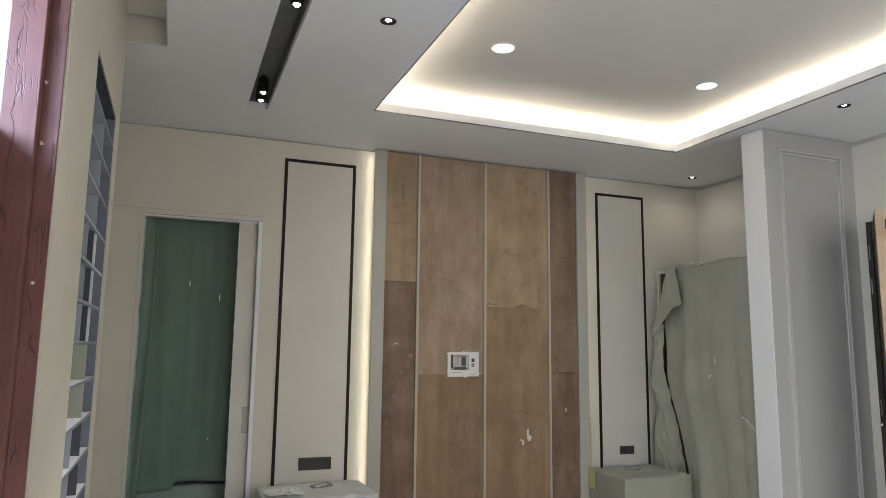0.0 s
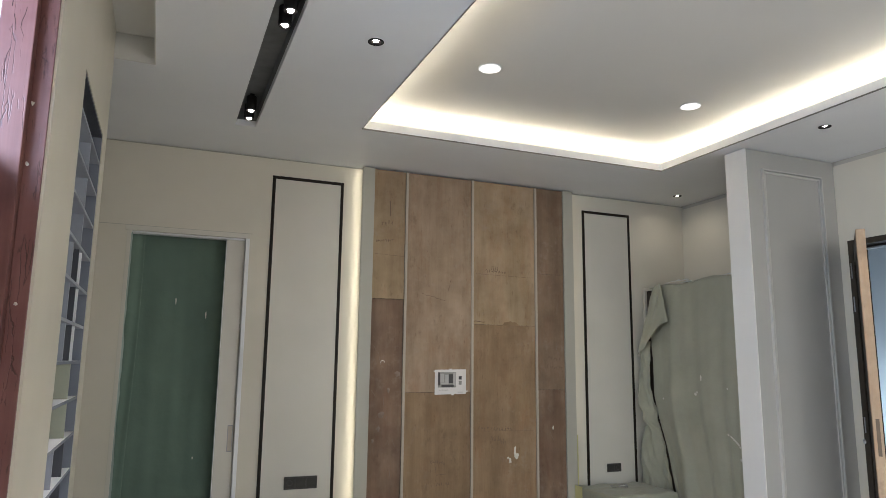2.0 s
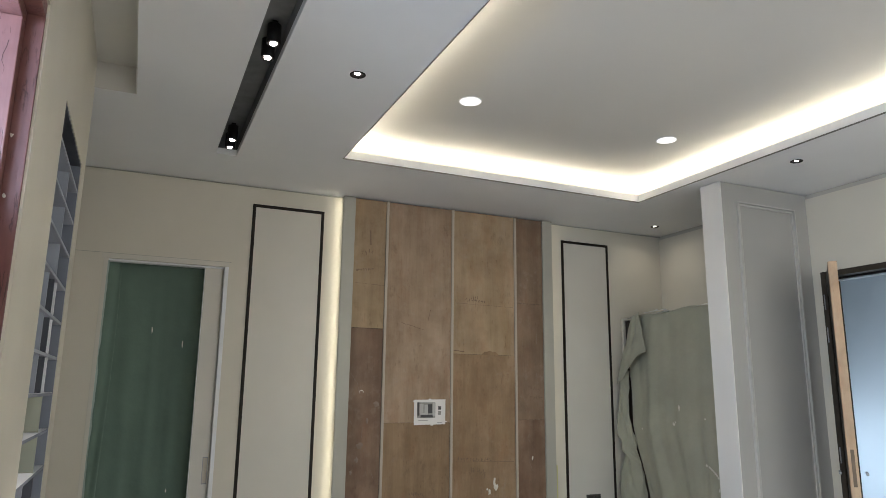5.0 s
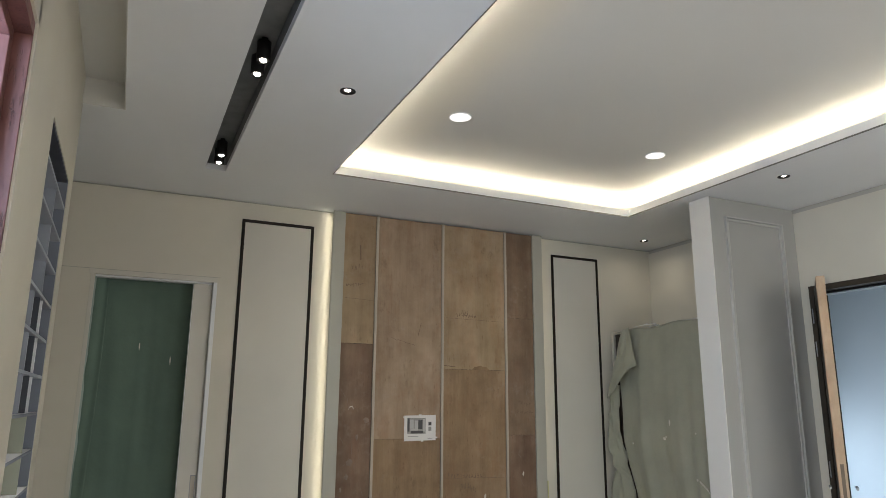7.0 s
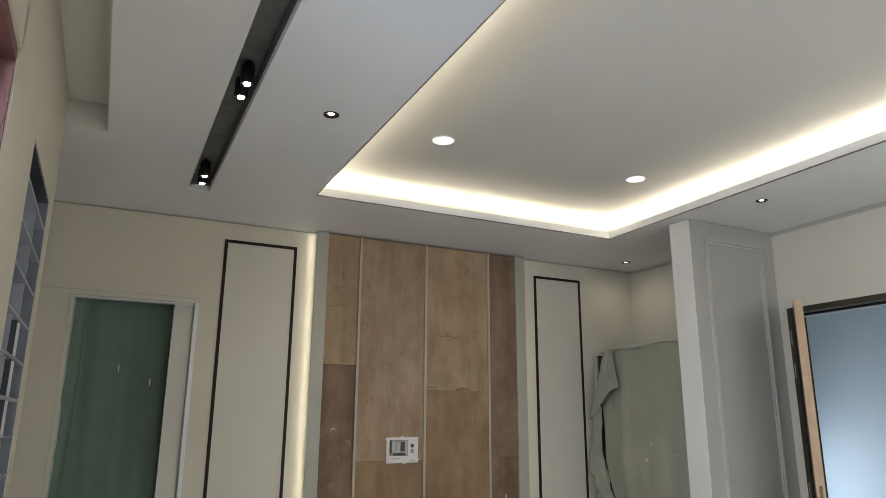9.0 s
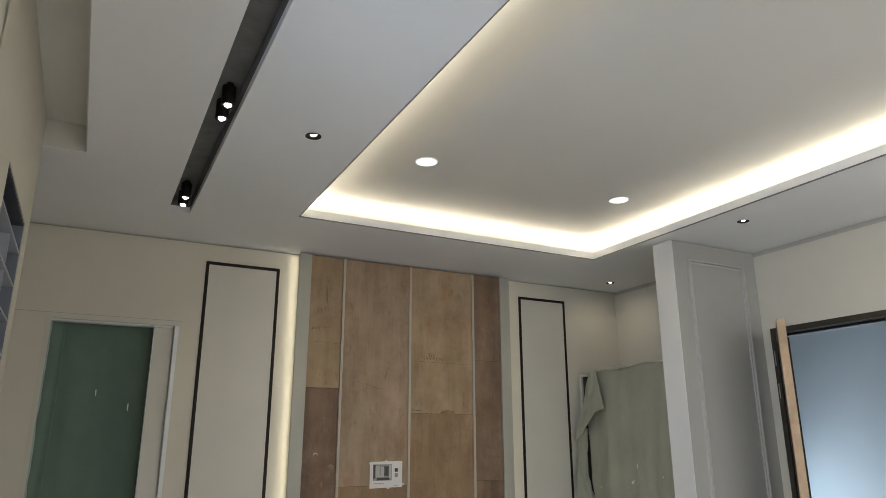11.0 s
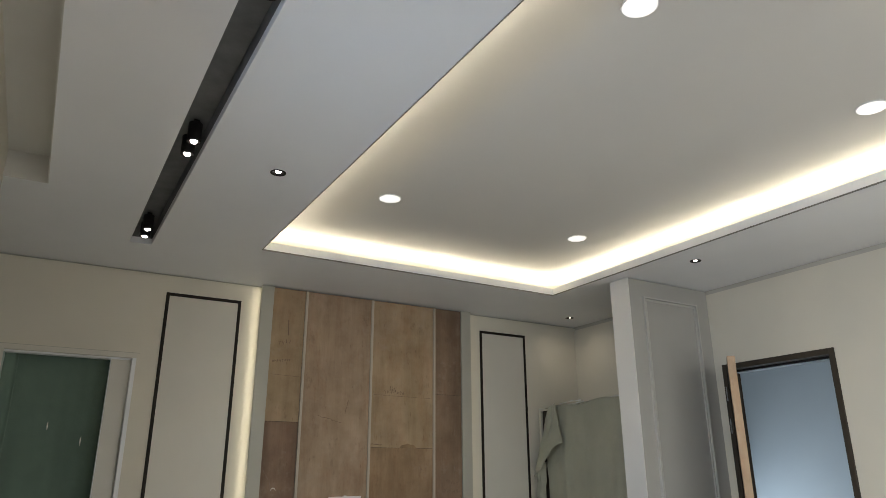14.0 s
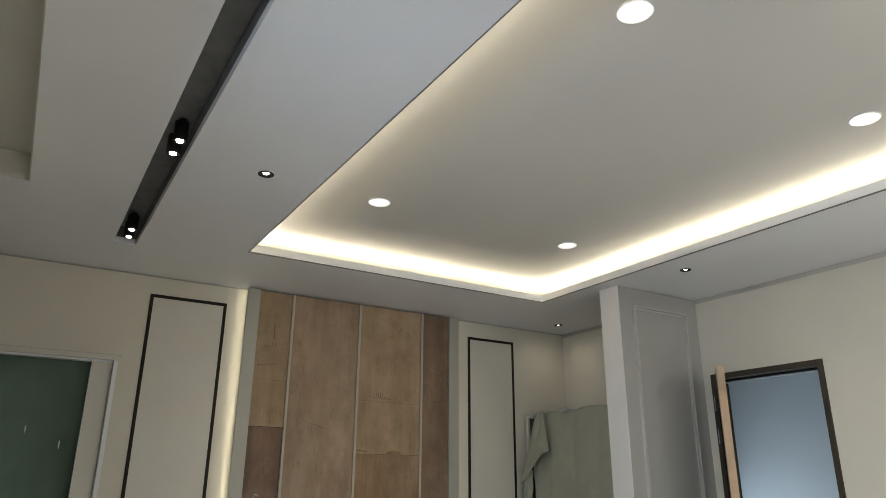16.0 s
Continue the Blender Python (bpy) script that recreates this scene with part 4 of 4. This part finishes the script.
part("lock_plate", box(0.8742, 0.8765, 0.016, 0.038, 0.99, 1.23, 0.0008), LOCK, swing, "dull dark steel lock plate")
for side, y in ((-1, -0.004), (1, 0.055)):
    bm = cyl(0.024, 0, 0.008, at=(0, 0))
    bm.transform(pose(0.815, y, 1.07, 90 * side, 0, 0))
    rose = part("handle", bm, CHROME, swing, "steel lever handle")
    bm = cyl(0.009, 0, 0.05, segments=16)
    bm.transform(pose(0.815, y, 1.07, 90 * side, 0, 0))
    part("neck", bm, CHROME, rose)
    part("lever", box(0.70, 0.825, min(y + side * 0.042, y + side * 0.058), max(y + side * 0.042, y + side * 0.058), 1.061, 1.079, 0.005), CHROME, rose)
for z in (0.35, 1.13, 2.055, 2.32):
    bm = cyl(0.0045, z - 0.06, z + 0.06, segments=14, at=(5.053, 3.798))
    part("hinge", bm, CHROME, door3, "steel hinge")


# ---- recessed lamps, tray lamps and spots in the slot ----
def dome(r, top, drop):
    """A shallow lens that bulges downwards."""
    bm = bmesh.new()
    bmesh.ops.create_uvsphere(bm, u_segments=20, v_segments=12, radius=1, matrix=pose(0, 0, top) @ Matrix.Diagonal((r, r, drop, 1)))
    return bm


def recessed(name_at):
    ob = thing("recessed_downlight", "small black-rimmed recessed downlight, switched on", "ceiling lamp", name_at, "recessed downlights in the soffit")
    part("rim", lathe([(0.043, 0.0), (0.043, -0.003), (0.039, -0.005), (0.033, -0.004), (0.022, 0.006), (0.022, 0.014), (0.0325, 0.014)], 32), BLACK, ob, "", True)
    part("lens", dome(0.0175, 0.008, 0.011), SPOT_GLOW, ob, "bright lens", True)
    part("housing", cyl(0.031, 0.0145, 0.07), BLACK, ob)
    return ob


first = recessed((LAMPS[0][0], LAMPS[0][1], H))
for x, y in LAMPS[1:]:
    copy_thing(first, pose(x, y, H))


def tray_lamp(at):
    ob = thing("round_downlight", "round flush white downlight, switched on", "ceiling lamp", at, "round downlights in the ceiling tray")
    part("rim", lathe([(0.074, 0.0), (0.074, -0.003), (0.072, -0.006), (0.0685, -0.006), (0.0685, 0.0)], 48), WHITE, ob, "", True)
    part("diffuser", cyl(0.0682, -0.0055, -0.001, segments=48), LAMP_GLOW, ob, "glowing diffuser")
    return ob


first = tray_lamp((1.825, 3.735, TRAY))
for x, y in ((3.44, 3.735), (1.815, 1.475), (3.41, 1.46)):
    copy_thing(first, pose(x, y, TRAY))

slot = thing("light_slot", "long black light channel recessed in the ceiling", "light channel")
part("channel_top", box(SLOT[0] - 0.012, SLOT[1] + 0.012, SLOT[2] - 0.012, SLOT[3] + 0.012, H + 0.128, H + 0.140), SLOT_BLACK, slot)
for x0, x1 in ((SLOT[0] - 0.012, SLOT[0] - 0.001), (SLOT[1] + 0.001, SLOT[1] + 0.012)):
    part("channel_side", box(x0, x1, SLOT[2] - 0.012, SLOT[3] + 0.012, H + 0.0455, H + 0.1278), SLOT_BLACK, slot)
for y0, y1 in ((SLOT[2] - 0.012, SLOT[2] - 0.001), (SLOT[3] + 0.001, SLOT[3] + 0.012)):
    part("channel_end", box(SLOT[0] - 0.0008, SLOT[1] + 0.0008, y0, y1, H + 0.0455, H + 0.1278), SLOT_BLACK, slot)


def spot(at):
    ob = thing("spot_lamp", "small black cylinder spot in the ceiling slot, switched on", "spot lamp", at, "cylinder spots in the ceiling slot")
    part("body", lathe([(0.034, 0.002), (0.034, 0.100), (0.030, 0.104), (0.004, 0.104), (0.004, 0.03), (0.027, 0.03), (0.029, 0.000), (0.033, 0.0)], 32), BLACK, ob, "", True)
    part("lens", dome(0.0185, 0.004, 0.013), SPOT_GLOW, ob, "bright lens", True)
    part("mount", box(-0.014, 0.014, -0.022, 0.022, 0.1045, 0.1175, 0.001), BLACK, ob)
    return ob


first = spot((0.468, 4.66, H))
for y in (4.82, 3.19, 3.35, 1.76, 1.92):
    copy_thing(first, pose(0.472 + (4.66 - y) * 0.004, y, H))

# beams of the three pairs of spots, the middle pair turned up brightest
for y, watts in ((4.74, 25), (3.27, 190), (1.84, 40)):
    lamp = new("spot_light", bpy.data.lights.new("spot_light", "SPOT"))
    lamp.data.energy, lamp.data.color = watts, (0.98, 0.98, 1.0)
    lamp.data.spot_size, lamp.data.spot_blend, lamp.data.shadow_soft_size = radians(58), 1.0, 0.03
    lamp.matrix_world = pose(0.472, y, H - 0.03)
# faint warm beam of the recessed downlight in the corner
lamp = new("downlight_beam", bpy.data.lights.new("downlight_beam", "SPOT"))
lamp.data.energy, lamp.data.color = 3.5, (1.0, 0.93, 0.80)
lamp.data.spot_size, lamp.data.spot_blend, lamp.data.shadow_soft_size = radians(165), 1.0, 0.03
lamp.matrix_world = pose(*LAMPS[2], H - 0.012)
